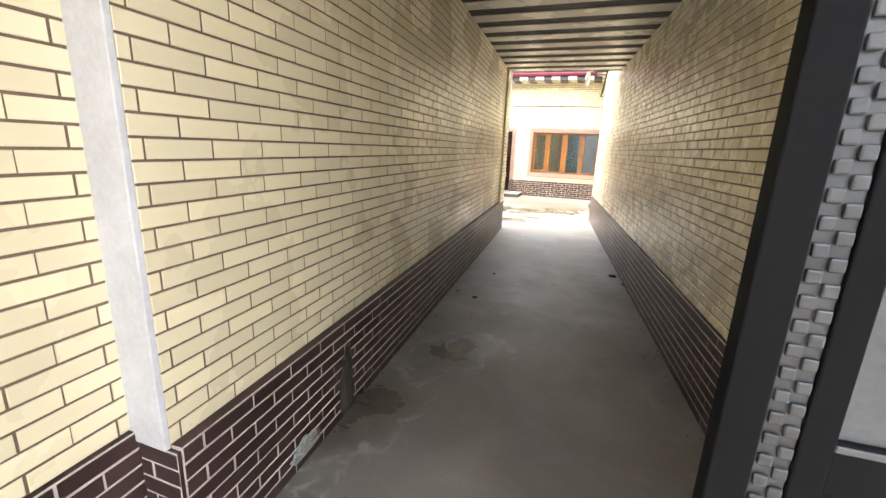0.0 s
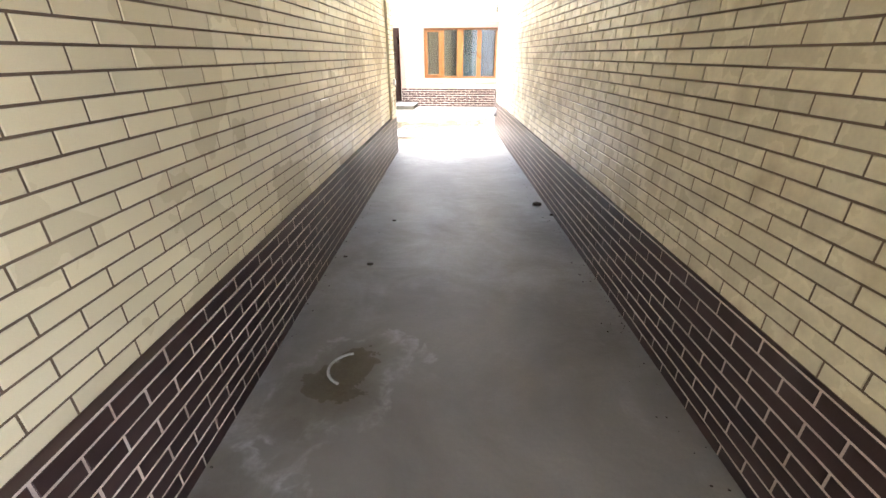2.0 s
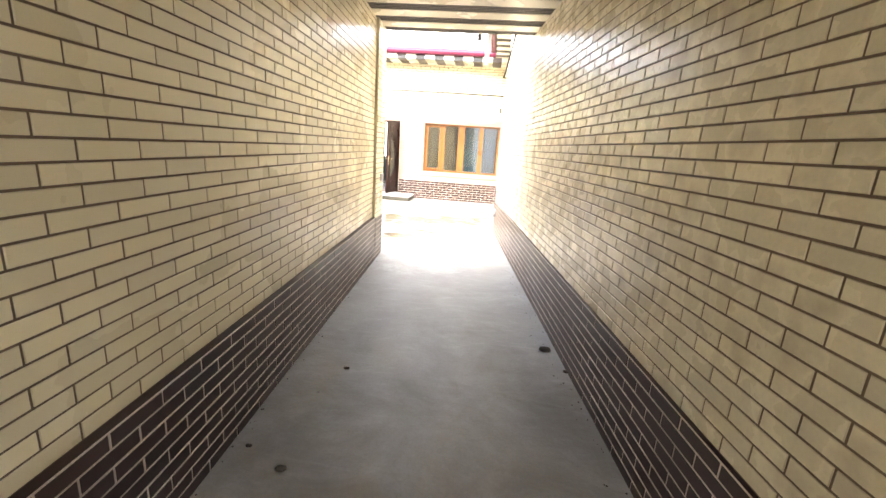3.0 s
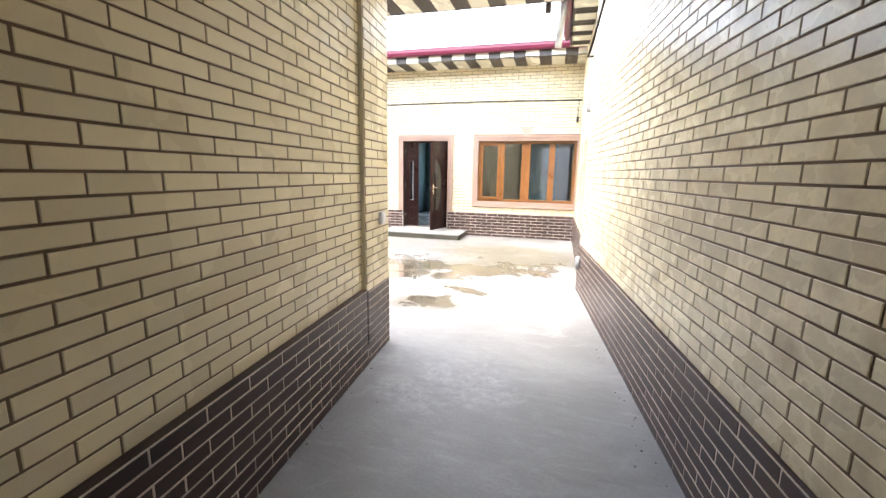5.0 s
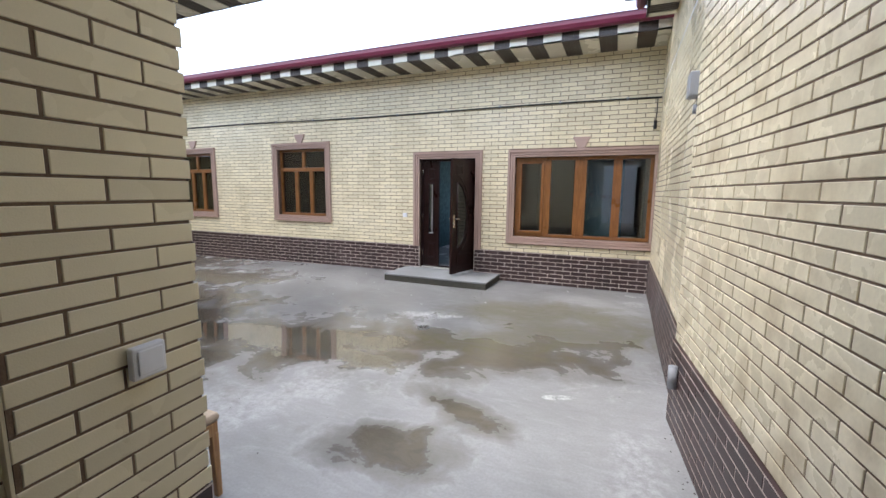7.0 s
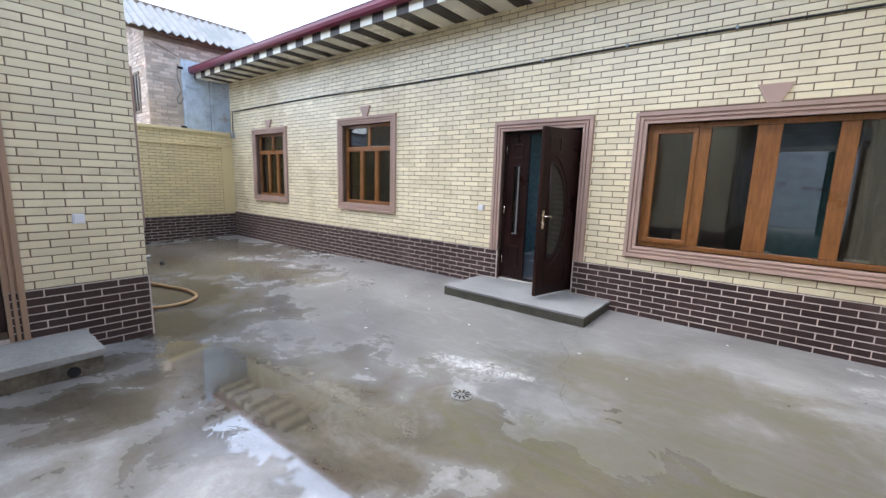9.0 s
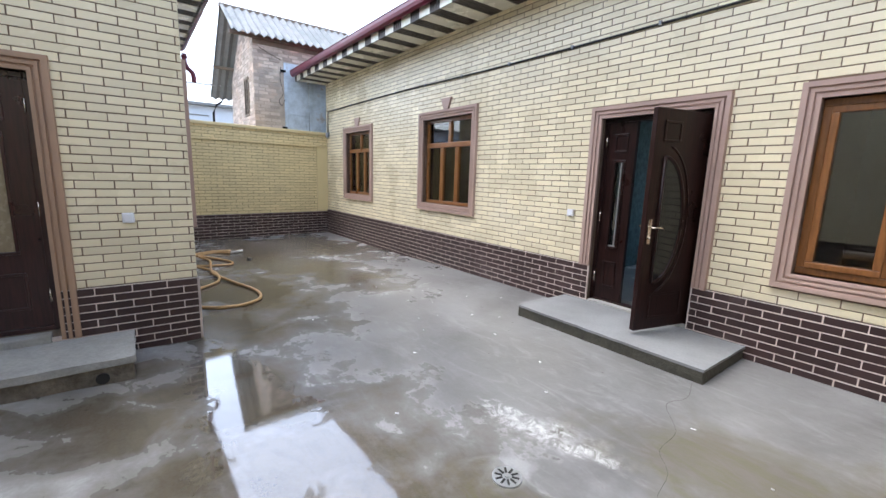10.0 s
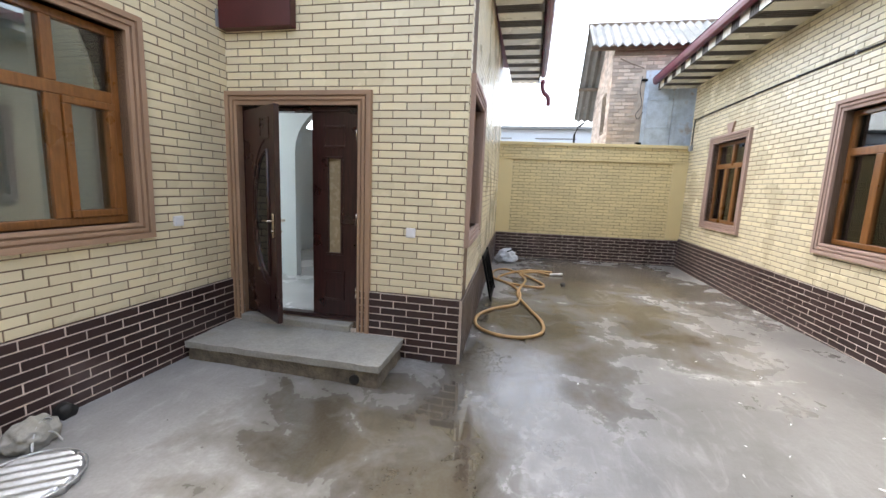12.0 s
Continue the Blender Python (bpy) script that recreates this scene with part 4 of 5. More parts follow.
# ---- steps ----
def concrete_step(name, label, x0, x1, y0, y1, z0, z1, rough, overhang=0.0, cap=0.06, mats=(STEP, STEP_EDGE)):
    t = thing(name, label, "step", pose((x0 + x1) / 2, (y0 + y1) / 2, z0))
    bm = bmesh.new()
    hx, hy, h = (x1 - x0) / 2, (y1 - y0) / 2, z1 - z0
    box(bm, -hx, hx, -hy, hy, h - cap, h)
    bmesh.ops.subdivide_edges(bm, edges=bm.edges[:], cuts=14, use_grid_fill=True)
    rng = random.Random(5)
    for v in bm.verts:
        k = noise.noise(v.co * 9) * rough
        v.co.z += k * 0.3
        if abs(v.co.x) > hx - 0.01 or abs(v.co.y) > hy - 0.01:
            v.co += Vector((noise.noise(v.co * 14 + Vector((3, 0, 0))), noise.noise(v.co * 14), noise.noise(v.co * 11 + Vector((0, 7, 0))) * 0.5)) * rough
    part("step_top", bm, mats[0], t, "smoothed concrete slab")
    bm = bmesh.new()
    box(bm, -hx + overhang, hx - overhang, -hy + overhang, hy - overhang, -0.12, h - cap + 0.005)
    bmesh.ops.subdivide_edges(bm, edges=bm.edges[:], cuts=12, use_grid_fill=True)
    for v in bm.verts:
        v.co += Vector((noise.noise(v.co * 10), noise.noise(v.co * 10 + Vector((5, 5, 0))), 0)) * rough * 1.2
    part("step_base", bm, mats[1], t, "rough raw concrete base")
    return t


concrete_step("concrete_step", "low grey concrete step in front of the dark double door", -2.45, -0.56, 13.08, 13.925, 0.06, 0.20, 0.006, 0.004, 0.022, (STEP_GREY, STEP_DARK))
s2 = concrete_step("concrete_step", "rough-edged concrete step below the porch door", -3.825, -3.18, 7.885, 9.655, -0.02, 0.165, 0.013, 0.02, 0.055)
part("drain_hole", tube([(0.24, 0.68, 0.05), (0.322, 0.68, 0.05)], 0.042, 14), BLACK, s2, "round black pipe end in the step")
single("threshold", boxes([(-3.92, -3.80, 7.96, 9.12, 0.10, 0.232)], 0.012), STEP, "chipped mortar sill under the porch door", "sill", kind="structure")
single("threshold", boxes([(-2.14, -1.06, 13.91, 14.05, 0.05, 0.222)], 0.008), STEP, "concrete sill under the front door", "sill", kind="structure")


# ---- rooms behind the openings ----
def room(name, label, x0, x1, y0, y1, z0, z1, mat, floor, skip="", light="", wide=1.4, mid=None):
    """Plain inner faces; skip: the side that is the outer wall itself (n, s, e, w); light: a side with an added opening
    to brighten the room.
    """
    t = 0.08
    rows = {"s": (x0, x1, y0 - t, y0, z0, z1), "n": (x0, x1, y1, y1 + t, z0, z1), "w": (x0 - t, x0, y0, y1, z0, z1), "e": (x1, x1 + t, y0, y1, z0, z1)}
    made = [r for k, r in rows.items() if k not in skip + light]
    if light:
        a, c = rows[light][2:4]
        mid = (x0 + x1) / 2 if mid is None else mid
        w0, w1 = mid - wide / 2, mid + wide / 2
        made += [(x0, w0, a, c, z0, z1), (w1, x1, a, c, z0, z1), (w0, w1, a, c, z0, z0 + 0.9), (w0, w1, a, c, z1 - 0.35, z1)]
    if made:
        single("wall_" + name, boxes(made), mat, label, "wall", kind="structure")
    single("floor_" + name, boxes([(x0, x1, y0, y1, z0 - 0.08, z0)]), floor, "pale floor of the room", "floor", kind="structure")
    single("ceiling_" + name, boxes([(x0, x1, y0, y1, z1, z1 + 0.08)]), WHITE_PAINT, "white ceiling of the room", "ceiling", kind="structure")


room("hall", "teal patterned wall inside the open front door", -2.9, -0.75, 14.26, 18.0, 0.22, 3.1, TEAL_WALL, ROOM_FLOOR, "s", "n")
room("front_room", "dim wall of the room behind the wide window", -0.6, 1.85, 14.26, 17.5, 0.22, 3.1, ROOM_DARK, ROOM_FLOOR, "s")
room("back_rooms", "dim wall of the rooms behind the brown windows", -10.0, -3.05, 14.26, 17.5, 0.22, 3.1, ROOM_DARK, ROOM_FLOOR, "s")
room("porch_room", "pale blue wall of the room behind the porch door", -8.6, -4.18, 6.4, 9.78, 0.20, 3.1, ROOM_WALL, ROOM_FLOOR, "enws")
# openings in these two walls are made up to brighten the porch room
single("wall_porch_room_south", boxes([(-8.6, -5.5, 6.32, 6.4, 0.2, 2.55), (-8.6, -5.5, 6.32, 6.4, 2.98, 3.1), (-5.5, -4.25, 6.32, 6.4, 0.2, 1.1), (-5.5, -4.25, 6.32, 6.4, 2.98, 3.1), (-4.25, -4.18, 6.32, 6.4, 0.2, 3.1)]), ROOM_WALL, "pale blue wall with added openings that let light into the room", "wall", kind="structure")
single("wall_porch_room_west", boxes([(-8.68, -8.60, 6.32, 7.6, 0.2, 3.1), (-8.68, -8.60, 7.6, 9.78, 2.95, 3.1), (-8.68, -8.60, 7.6, 9.78, 0.2, 1.7)]), ROOM_WALL, "pale blue end wall with a wide added opening that lets light in", "wall", kind="structure")
room("side_room", "pale wall of the room behind the porch window", -3.7, -0.35, 4.4, 7.44, 0.20, 3.1, ROOM_WALL, ROOM_FLOOR, "n", "s", 1.6)
# a papered board that stands close behind the wide window
bd = thing("papered_board", "teal patterned board with dark marks behind the window glass", "board", pose(1.03, 14.50, 0.22))
part("board_face", boxes([(-0.36, 0.36, -0.012, 0.012, 0.0, 2.25)], 0.003), TEAL_WALL, bd)
for z in (0.1, 2.0):
    part("board_batten", boxes([(-0.36, 0.36, 0.013, 0.04, z, z + 0.06)], 0.003), OLD_WOOD, bd)
for x, z, w in ((-0.16, 1.42, 0.07), (0.05, 1.38, 0.09), (0.15, 1.37, 0.05), (-0.24, 1.47, 0.05)):
    part("dark_mark", boxes([(x - w / 2, x + w / 2, -0.016, -0.0125, z - 0.018, z + 0.018)], 0.001), BLACK, bd)
lump("paper_scrap", "crumpled white scrap on the inner sill", "scrap", SACK, pose(0.82, 14.34, 0.885), (0.06, 0.05, 0.05), 9.0, sub=3)
single("inner_sill", boxes([(-0.4, 1.8, 14.21, 14.42, 0.84, 0.882)], 0.006), WOOD, "brown wooden inner window sill", "sill", kind="structure")
single("brick_piece", boxes([(1.42, 1.60, 14.28, 14.36, 0.884, 0.95)], 0.006), OLD_BRICK, "single red brick lying on the inner sill", "brick")


def arch_wall():
    """A partition with an arched opening, across the porch room."""
    bm = bmesh.new()
    y0, y1, zt = 6.42, 9.76, 3.08
    a0, a1, spring, top = 7.48, 8.95, 1.95, 2.62
    outline = [(a0, 0.2)] + [((a0 + a1) / 2 - (a1 - a0) / 2 * math.cos(math.pi * k / 16), spring + (top - spring) * math.sin(math.pi * k / 16)) for k in range(17)] + [(a1, 0.2)]
    rim = [(y0, 0.2), (y0, zt), (y1, zt), (y1, 0.2)]
    for x in (-5.6, -5.72):
        left = [bm.verts.new((x, y, z)) for y, z in [(y0, 0.2), (y0, zt)] + [((a0 + a1) / 2, zt)] + outline[9::-1]]
        right = [bm.verts.new((x, y, z)) for y, z in [((a0 + a1) / 2, zt), (y1, zt), (y1, 0.2)] + outline[:8:-1]]
        bm.faces.new(left)
        bm.faces.new(right)
    for (p, q), (r, s) in zip(outline, outline[1:]):
        bm.faces.new([bm.verts.new(c) for c in ((-5.6, p, q), (-5.6, r, s), (-5.72, r, s), (-5.72, p, q))])
    bmesh.ops.remove_doubles(bm, verts=bm.verts[:], dist=0.0005)
    return bm


single("wall_arch", arch_wall(), ROOM_WALL, "pale blue partition with an arched opening", "wall", kind="structure")
iw = thing("inner_window", "dark-framed window on the room's far wall", "window", pose(-8.59, 6.90, 0.85, 0, 0, -90), kind="structure")
part("window_frame", boxes([(-0.32, 0.32, 0, 0.06, 0, 0.06), (-0.32, 0.32, 0, 0.06, 1.44, 1.5), (-0.32, -0.26, 0, 0.06, 0.06, 1.44), (0.26, 0.32, 0, 0.06, 0.06, 1.44), (-0.03, 0.03, 0, 0.06, 0.06, 1.44)], 0.006), DARK_STEEL, iw)
for k in (-0.145, 0.145):
    part("pane", boxes([(k - 0.115, k + 0.115, 0.02, 0.026, 0.06, 1.44)]), DARK_GLASS, iw)


# ---- the gate ----
def gate():
    t = thing("steel_gate", "dark grey steel gate leaf with a bright studded strip", "gate", pose(2.035, -0.10, 0.0, 0, 0, 2))
    part("stile", boxes([(0.0, 0.066, -0.02, 0.03, 0.03, 2.9)], 0.004), DARK_STEEL, t)
    strip = part("strip", boxes([(0.066, 0.122, -0.012, 0.02, 0.03, 2.9)], 0.003), GATE_STRIP, t, "bright embossed steel strip")
    bm = bmesh.new()
    for k in range(66):
        z = 0.06 + k * 0.0425
        for dx, up in ((0.081, 0.0), (0.107, 0.021)):
            box(bm, dx - 0.0115, dx + 0.0115, -0.021, -0.012, z + up - 0.012, z + up + 0.012, 0.004)
    tagged(part("stud", bm, GATE_STRIP, strip), kind="stuff")
    part("stile", boxes([(0.122, 0.172, -0.02, 0.03, 0.03, 2.9)], 0.004), DARK_STEEL, t)
    for z0, z1 in ((0.03, 0.12), (1.08, 1.18), (2.8, 2.9)):
        part("rail", boxes([(0.172, 0.60, -0.015, 0.025, z0, z1)], 0.004), DARK_STEEL, t)
    part("bead", boxes([(0.172, 0.60, -0.020, -0.015, 1.165, 1.178)], 0.002), GATE_SHEET, t, "thin pale bead on the rail")
    part("panel", boxes([(0.172, 0.60, 0.0, 0.006, 0.12, 1.08)], 0.002), DARK_STEEL, t)
    part("panel", boxes([(0.172, 0.60, 0.0, 0.006, 1.18, 2.8)], 0.002), GATE_SHEET, t, "pale sheet steel panel")
    return t


gate()

# ---- yard-end wall coping and its framed field ----
ew = end_w
c = thing("coping", "tan brick coping and raised frame on the yard wall", "coping", ew.m, kind="structure")
part("coping_slab", boxes([(0.0, ew.length, -0.27, 0.05, 2.53, 2.60)], 0.006), YELLOW_WARM, c)
part("coping_slab", boxes([(0.0, ew.length, -0.02, 0.045, 2.22, 2.26)], 0.004), YELLOW_WARM, c)
for u in (0.0, ew.length - 0.30):
    part("pier", boxes([(u, u + 0.30, 0.0, 0.035, 0.58, 2.22)], 0.004), YELLOW_WARM, c, "yellow brick pier at the wall's end")


# ---- neighbour behind the yard wall ----
def neighbour():
    t = thing("brick_outbuilding", "old buff-brick upper storey with a grey corrugated roof", "building", pose(-10.52, 12.28, -0.11))
    # local: x back to the west is negative, y along the front to the north
    h = 4.80
    bm = bmesh.new()
    box(bm, -2.6, 0.0, 0.0, 2.6, -0.1, 4.0)
    body = [bm.verts.new(p) for p in ((0, 0, 4.0), (-2.6, 0, 4.0), (-2.6, 0, 4.1), (-1.0, 0, h + 0.72), (0, 0, h), (0, 2.6, 4.0), (-2.6, 2.6, 4.0), (-2.6, 2.6, 4.1), (-1.0, 2.6, h + 0.72), (0, 2.6, h))]
    bm.faces.new(body[:5])
    bm.faces.new(body[5:][::-1])
    for k in range(5):
        bm.faces.new((body[k], body[(k + 1) % 5], body[5 + (k + 1) % 5], body[5 + k]))
    wall = part("wall", bm, OLD_MORTAR, t, "old brickwork of mixed buff and red bricks")
    rng = random.Random(3)
    for face in range(2):
        length = 2.6
        rows = []
        for r in range(42):
            z = 2.35 + r * 0.078
            u = -0.13 * (r % 2)
            while u < length:
                w = rng.uniform(0.20, 0.25)
                top = h - 0.03 if face == 0 else min(h - 0.05 + 0.8 * max(u, 0), h + 0.75 - (u + w - 1.0) * 1.0)
                a, c2 = max(u + 0.008, 0.0), min(u + w, length)
                inside = (face == 0 and c2 > 0.66 and z < 4.36) or (face == 1 and 0.45 < (a + c2) / 2 < 0.95 and 3.0 < z < 4.0)
                if c2 - a > 0.04 and z + 0.07 < top and not inside:
                    rows.append((a, c2, z, z + 0.066))
                u += w + 0.012
        for a, c2, z0, z1 in rows:
            d = 0.012 + rng.uniform(-0.004, 0.006)
            me = bpy.data.meshes.new("brick")
            me.from_pydata(brick_verts(c2 - a, z1 - z0, d, 0.005), [], BRICK_FACES)
            me.materials.append(OLD_BRICK)
            ob = new("brick", me)
            ob.parent = wall
            if face == 0:
                ob.matrix_basis = pose(0, (a + c2) / 2, (z0 + z1) / 2, 0, 0, -90)
            else:
                ob.matrix_basis = pose(-(a + c2) / 2, 0, (z0 + z1) / 2, 0, 0, 180)
    # corrugated roof: short slope to the front, long slope to the back
    def sheet(x0, z0, x1, z1, y0, y1):
        bm = bmesh.new()
        n = int((y1 - y0) / 0.045)
        rows = [[bm.verts.new((x, y0 + (y1 - y0) * k / n, z + 0.036 * math.sin(k * math.pi / 2))) for k in range(n + 1)] for x, z in ((x0, z0), (x1, z1))]
        for k in range(n):
            bm.faces.new((rows[0][k], rows[0][k + 1], rows[1][k + 1], rows[1][k]))
        r = bmesh.ops.extrude_face_region(bm, geom=bm.faces[:])
        for q in r["geom"]:
            if isinstance(q, bmesh.types.BMVert):
                q.co.z -= 0.012
        return bm
    part("roof", sheet(0.30, h - 0.02, -1.0, h + 0.86, -0.48, 2.9), SLATE, t, "weathered grey corrugated roof sheets")
    part("roof", sheet(-1.0, h + 0.86, -3.2, 3.75, -0.48, 2.9), SLATE, t, "weathered grey corrugated roof sheets")
    part("purlin", boxes([(-1.05, -0.95, -0.5, 2.8, h + 0.80, h + 0.88), (0.05, 0.12, -0.5, 2.8, h - 0.06, h + 0.02), (-2.3, -2.22, -0.5, 2.8, 4.40, 4.47)], 0.004), OLD_WOOD, t)
    part("fascia", boxes([(0.015, 0.03, 0.0, 2.6, h - 0.16, h - 0.02)], 0.003), OLD_WOOD, t)
    d = part("door", boxes([(0.0, 0.03, 0.70, 1.30, 2.5, 4.33), (0.0, 0.03, 1.31, 1.95, 2.5, 4.33)], 0.004), BLUE_PAINT, t, "flaking light blue double door")
    bm = bmesh.new()
    for y in (0.76, 1.37):
        for z in (2.55, 3.1, 3.7):
            box(bm, 0.030, 0.042, y, y + 0.5, z, z + 0.05, 0.003)
        box(bm, 0.030, 0.042, y, y + 0.05, 2.6, 4.28, 0.003)
        box(bm, 0.030, 0.042, y + 0.45, y + 0.5, 2.6, 4.28, 0.003)
    part("moulding", bm, BLUE_PAINT, d)
    part("hinge", boxes([(0.03, 0.05, 0.62, 0.74, z, z + 0.05) for z in (2.75, 4.1)], 0.003), DARK_STEEL, d)
    w = part("window", boxes([(-0.92, -0.48, -0.035, 0.0, 3.05, 3.1), (-0.92, -0.48, -0.035, 0.0, 3.92, 3.97), (-0.92, -0.87, -0.035, 0.0, 3.1, 3.92), (-0.53, -0.48, -0.035, 0.0, 3.1, 3.92), (-0.72, -0.68, -0.035, 0.0, 3.1, 3.92)], 0.004), OLD_WOOD, t, "weathered window frame in the gable")
    part("pane", boxes([(-0.87, -0.53, -0.016, -0.010, 3.1, 3.92)]), DARK_GLASS, w)
    part("wire", tube(smooth_path([(0.05, 0.62, 4.2), (0.06, 0.60, 3.9), (0.06, 0.66, 3.6), (0.06, 0.56, 3.4), (0.06, 0.62, 3.3), (0.06, 0.70, 3.45)]), 0.006, 6), BLACK, t, "loose black wire")
    part("wire", tube(smooth_path([(0.10, 0.12, 4.56), (0.12, 0.35, 4.45), (0.12, 0.62, 4.35)]), 0.012, 6), OLD_WOOD, t)


neighbour()
far = thing("far_building", "long pale blue limewashed wall with a flat roof, far off", "building", pose(-17, 9.0, 0))
part("wall", boxes([(-0.3, 0.0, -6, 9, -0.1, 3.80)]), PALE_WALL, far)
part("roof", boxes([(-4, 0.25, -6.2, 9.2, 3.80, 3.90)], 0.01), SLATE, far)
for k in range(6):
    part("rail", boxes([(0.005, 0.03, -5.5 + k * 2.4, -4.0 + k * 2.4, 3.45, 3.49)], 0.004), SLATE, far)
single("pole", tube([(-13.5, 11.83, -0.14), (-13.5, 11.83, 3.2), (-13.5, 11.92, 3.42), (-13.5, 12.08, 3.55)], 0.03, 8), DARK_STEEL, "dark bent pipe rising behind the yard wall", "pipe", smooth=True)
single("overhead_pipe", tube([(-13.4, 11.1, 3.94), (-13.4, 13.0, 4.00)], 0.03, 8), STEEL, "thin grey pipe across the neighbour's yard", "pipe", smooth=True)

# ---- cables, lamps and boxes on the walls ----
cab = thing("facade_cable", "thin dark cable clipped along the house front", "cable", facade.m)
pts = [(u, 0.018 + 0.003 * math.sin(u * 3), 3.075 + 0.012 * math.sin(u * 0.9) + 0.045 * (u / 12)) for u in [0.05 + 0.3 * k for k in range(40)]]
pts += [(11.90, 0.018, 3.11), (11.92, 0.018, 2.9), (11.92, 0.02, 2.56)]
part("cable_run", tube(pts, 0.012, 6), BLACK, cab, smooth=True)
for k in range(12):
    part("clip", boxes([(0.5 + k, 0.525 + k, 0.0, 0.034, 3.06 + 0.012 * math.sin((0.5 + k) * 0.9) + 0.045 * (0.5 + k) / 12, 3.10 + 0.012 * math.sin((0.5 + k) * 0.9) + 0.045 * (0.5 + k) / 12)], 0.003), GREY_PLASTIC, cab)
part("junction_box", boxes([(11.85, 11.98, 0.007, 0.06, 2.48, 2.60)], 0.006), GREY_PLASTIC, cab)
part("cable_drop", tube([(0.10, 0.02, 3.07), (0.10, 0.02, 2.85), (0.11, 0.03, 2.72)], 0.006, 6), BLACK, cab)
part("socket", tube([(0.11, 0.03, 2.74), (0.11, 0.03, 2.62)], 0.022, 8), BLACK, cab)
single("conduit", tube([(1.845, 13.85, 3.08), (1.845, 13.4, 3.22), (1.845, 12.4, 3.24), (1.845, 10.3, 3.28)], 0.013, 6), PLASTIC, "thin pale conduit along the corner wall", "conduit", smooth=True)
single("bracket", tube([(1.76, 10.02, 2.93), (1.70, 10.02, 2.93), (1.73, 9.75, 3.03), (1.80, 8.9, 3.36), (1.86, 8.2, 3.62)], 0.014, 6), DARK_STEEL, "bent dark steel rod fixed to the wall", "bracket")


def switch(label, m, w=0.085, hgt=0.085):
    t = thing("wall_switch", label, "switch", m, group="wall switches")
    part("plate", boxes([(-w / 2, w / 2, 0.006, 0.034, -hgt / 2, hgt / 2)], 0.006), PLASTIC, t)
    part("rocker", boxes([(-w / 2 + 0.012, w / 2 - 0.012, 0.034, 0.041, -hgt / 2 + 0.014, hgt / 2 - 0.010)], 0.004), PLASTIC, t)
    return t


switch("white plastic light switch beside the front door", facade.at(fu(-2.48), 0, 1.20))
switch("white plastic light switch beside the porch door", porch_w.at(10.16 - 9.69, 0, 1.15))
switch("white plastic socket beside the porch window", porch_s.at(3.87 - 3.23, 0, 1.20))
switch("white plastic socket on the brick pilaster", pilaster.at(0.20, 0, 1.14), 0.10, 0.10)
lamp = thing("wall_lamp", "small grey box lamp high on the corner wall", "lamp", pose(1.835, 10.36, 2.34))
part("housing", boxes([(-0.09, 0.03, -0.07, 0.07, 0.0, 0.17)], 0.01), GREY_PLASTIC, lamp)
part("neck", tube([(-0.01, 0, 0.0), (-0.01, 0, -0.05)], 0.02, 8), BLACK, lamp)
part("sensor", tube([(-0.02, 0, -0.05), (-0.02, 0, -0.11)], 0.03, 10), GREY_PLASTIC, lamp, smooth=True)
hb = thing("hatch", "dark maroon painted board high above the porch door", "hatch", porch_w.m)
part("board", boxes([(10.16 - 8.575, 10.16 - 7.86, 0.0, 0.10, 2.90, 3.6)], 0.006), MAROON, hb)
part("side_bracket", boxes([(10.16 - 7.86, 10.16 - 7.845, 0.0, 0.12, 2.91, 3.06)], 0.004), GREY_PLASTIC, hb)
dp = thing("downpipe", "maroon downpipe elbow under the eave's end", "pipe", pose(-9.55, 10.78, 3.72))
part("elbow", tube(smooth_path([(0, 0, 0.1), (0, 0, -0.05), (0, 0.04, -0.16), (0, 0.12, -0.24), (0, 0.14, -0.32), (0, 0.14, -0.42)], 4), 0.045, 10), GUTTER, dp, smooth=True)
part("collar", tube([(0, 0, 0.02), (0, 0, 0.06)], 0.055, 10), GUTTER, dp, smooth=True)
gp = thing("downpipe", "grey downpipe hanging from the corner of the eaves", "pipe", pose(1.36, 10.86, 3.62))
part("elbow", tube([(0, 0, 0.36), (0, 0, 0.12), (-0.02, 0.06, -0.06), (-0.04, 0.14, -0.3)], 0.05, 10), STEEL, gp, smooth=True)
part("outlet", tube([(-0.2, -0.03, 0.30), (-0.2, -0.03, 0.12)], 0.04, 10), BROWN_PANEL, gp, smooth=True)

# ---- loose things in the yard ----
hose = thing("garden_hose", "coiled yellow rubber hose on the wet concrete", "hose", pose(-5.5, 10.6, 0.0))
hp = [(-8.30, 11.20), (-8.34, 10.85), (-8.05, 10.50), (-7.45, 10.25), (-7.10, 10.45), (-6.95, 10.90), (-7.15, 11.02), (-7.55, 10.85), (-8.05, 10.55), (-8.25, 10.28), (-7.95, 10.12), (-7.40, 10.18), (-7.05, 10.45),
      (-6.65, 10.62), (-6.2, 10.66), (-5.85, 10.60), (-5.55, 10.32), (-5.2, 10.17), (-4.85, 10.22), (-4.66, 10.45), (-4.64, 10.72), (-4.82, 10.93), (-5.2, 10.95), (-5.7, 10.80), (-6.3, 10.62), (-6.9, 10.66), (-7.45, 10.72), (-7.95, 10.62), (-8.2, 10.9), (-8.05, 11.15)]
hp3 = [(x + 5.5, y - 10.6, 0.018 + floor_height(x, y) + (0.02 if 13 < i < 25 else 0.0) * (x < -6)) for i, (x, y) in enumerate(hp)]
part("tubing", tube(smooth_path(hp3, 7), 0.020, 8), HOSE, hose, smooth=True)
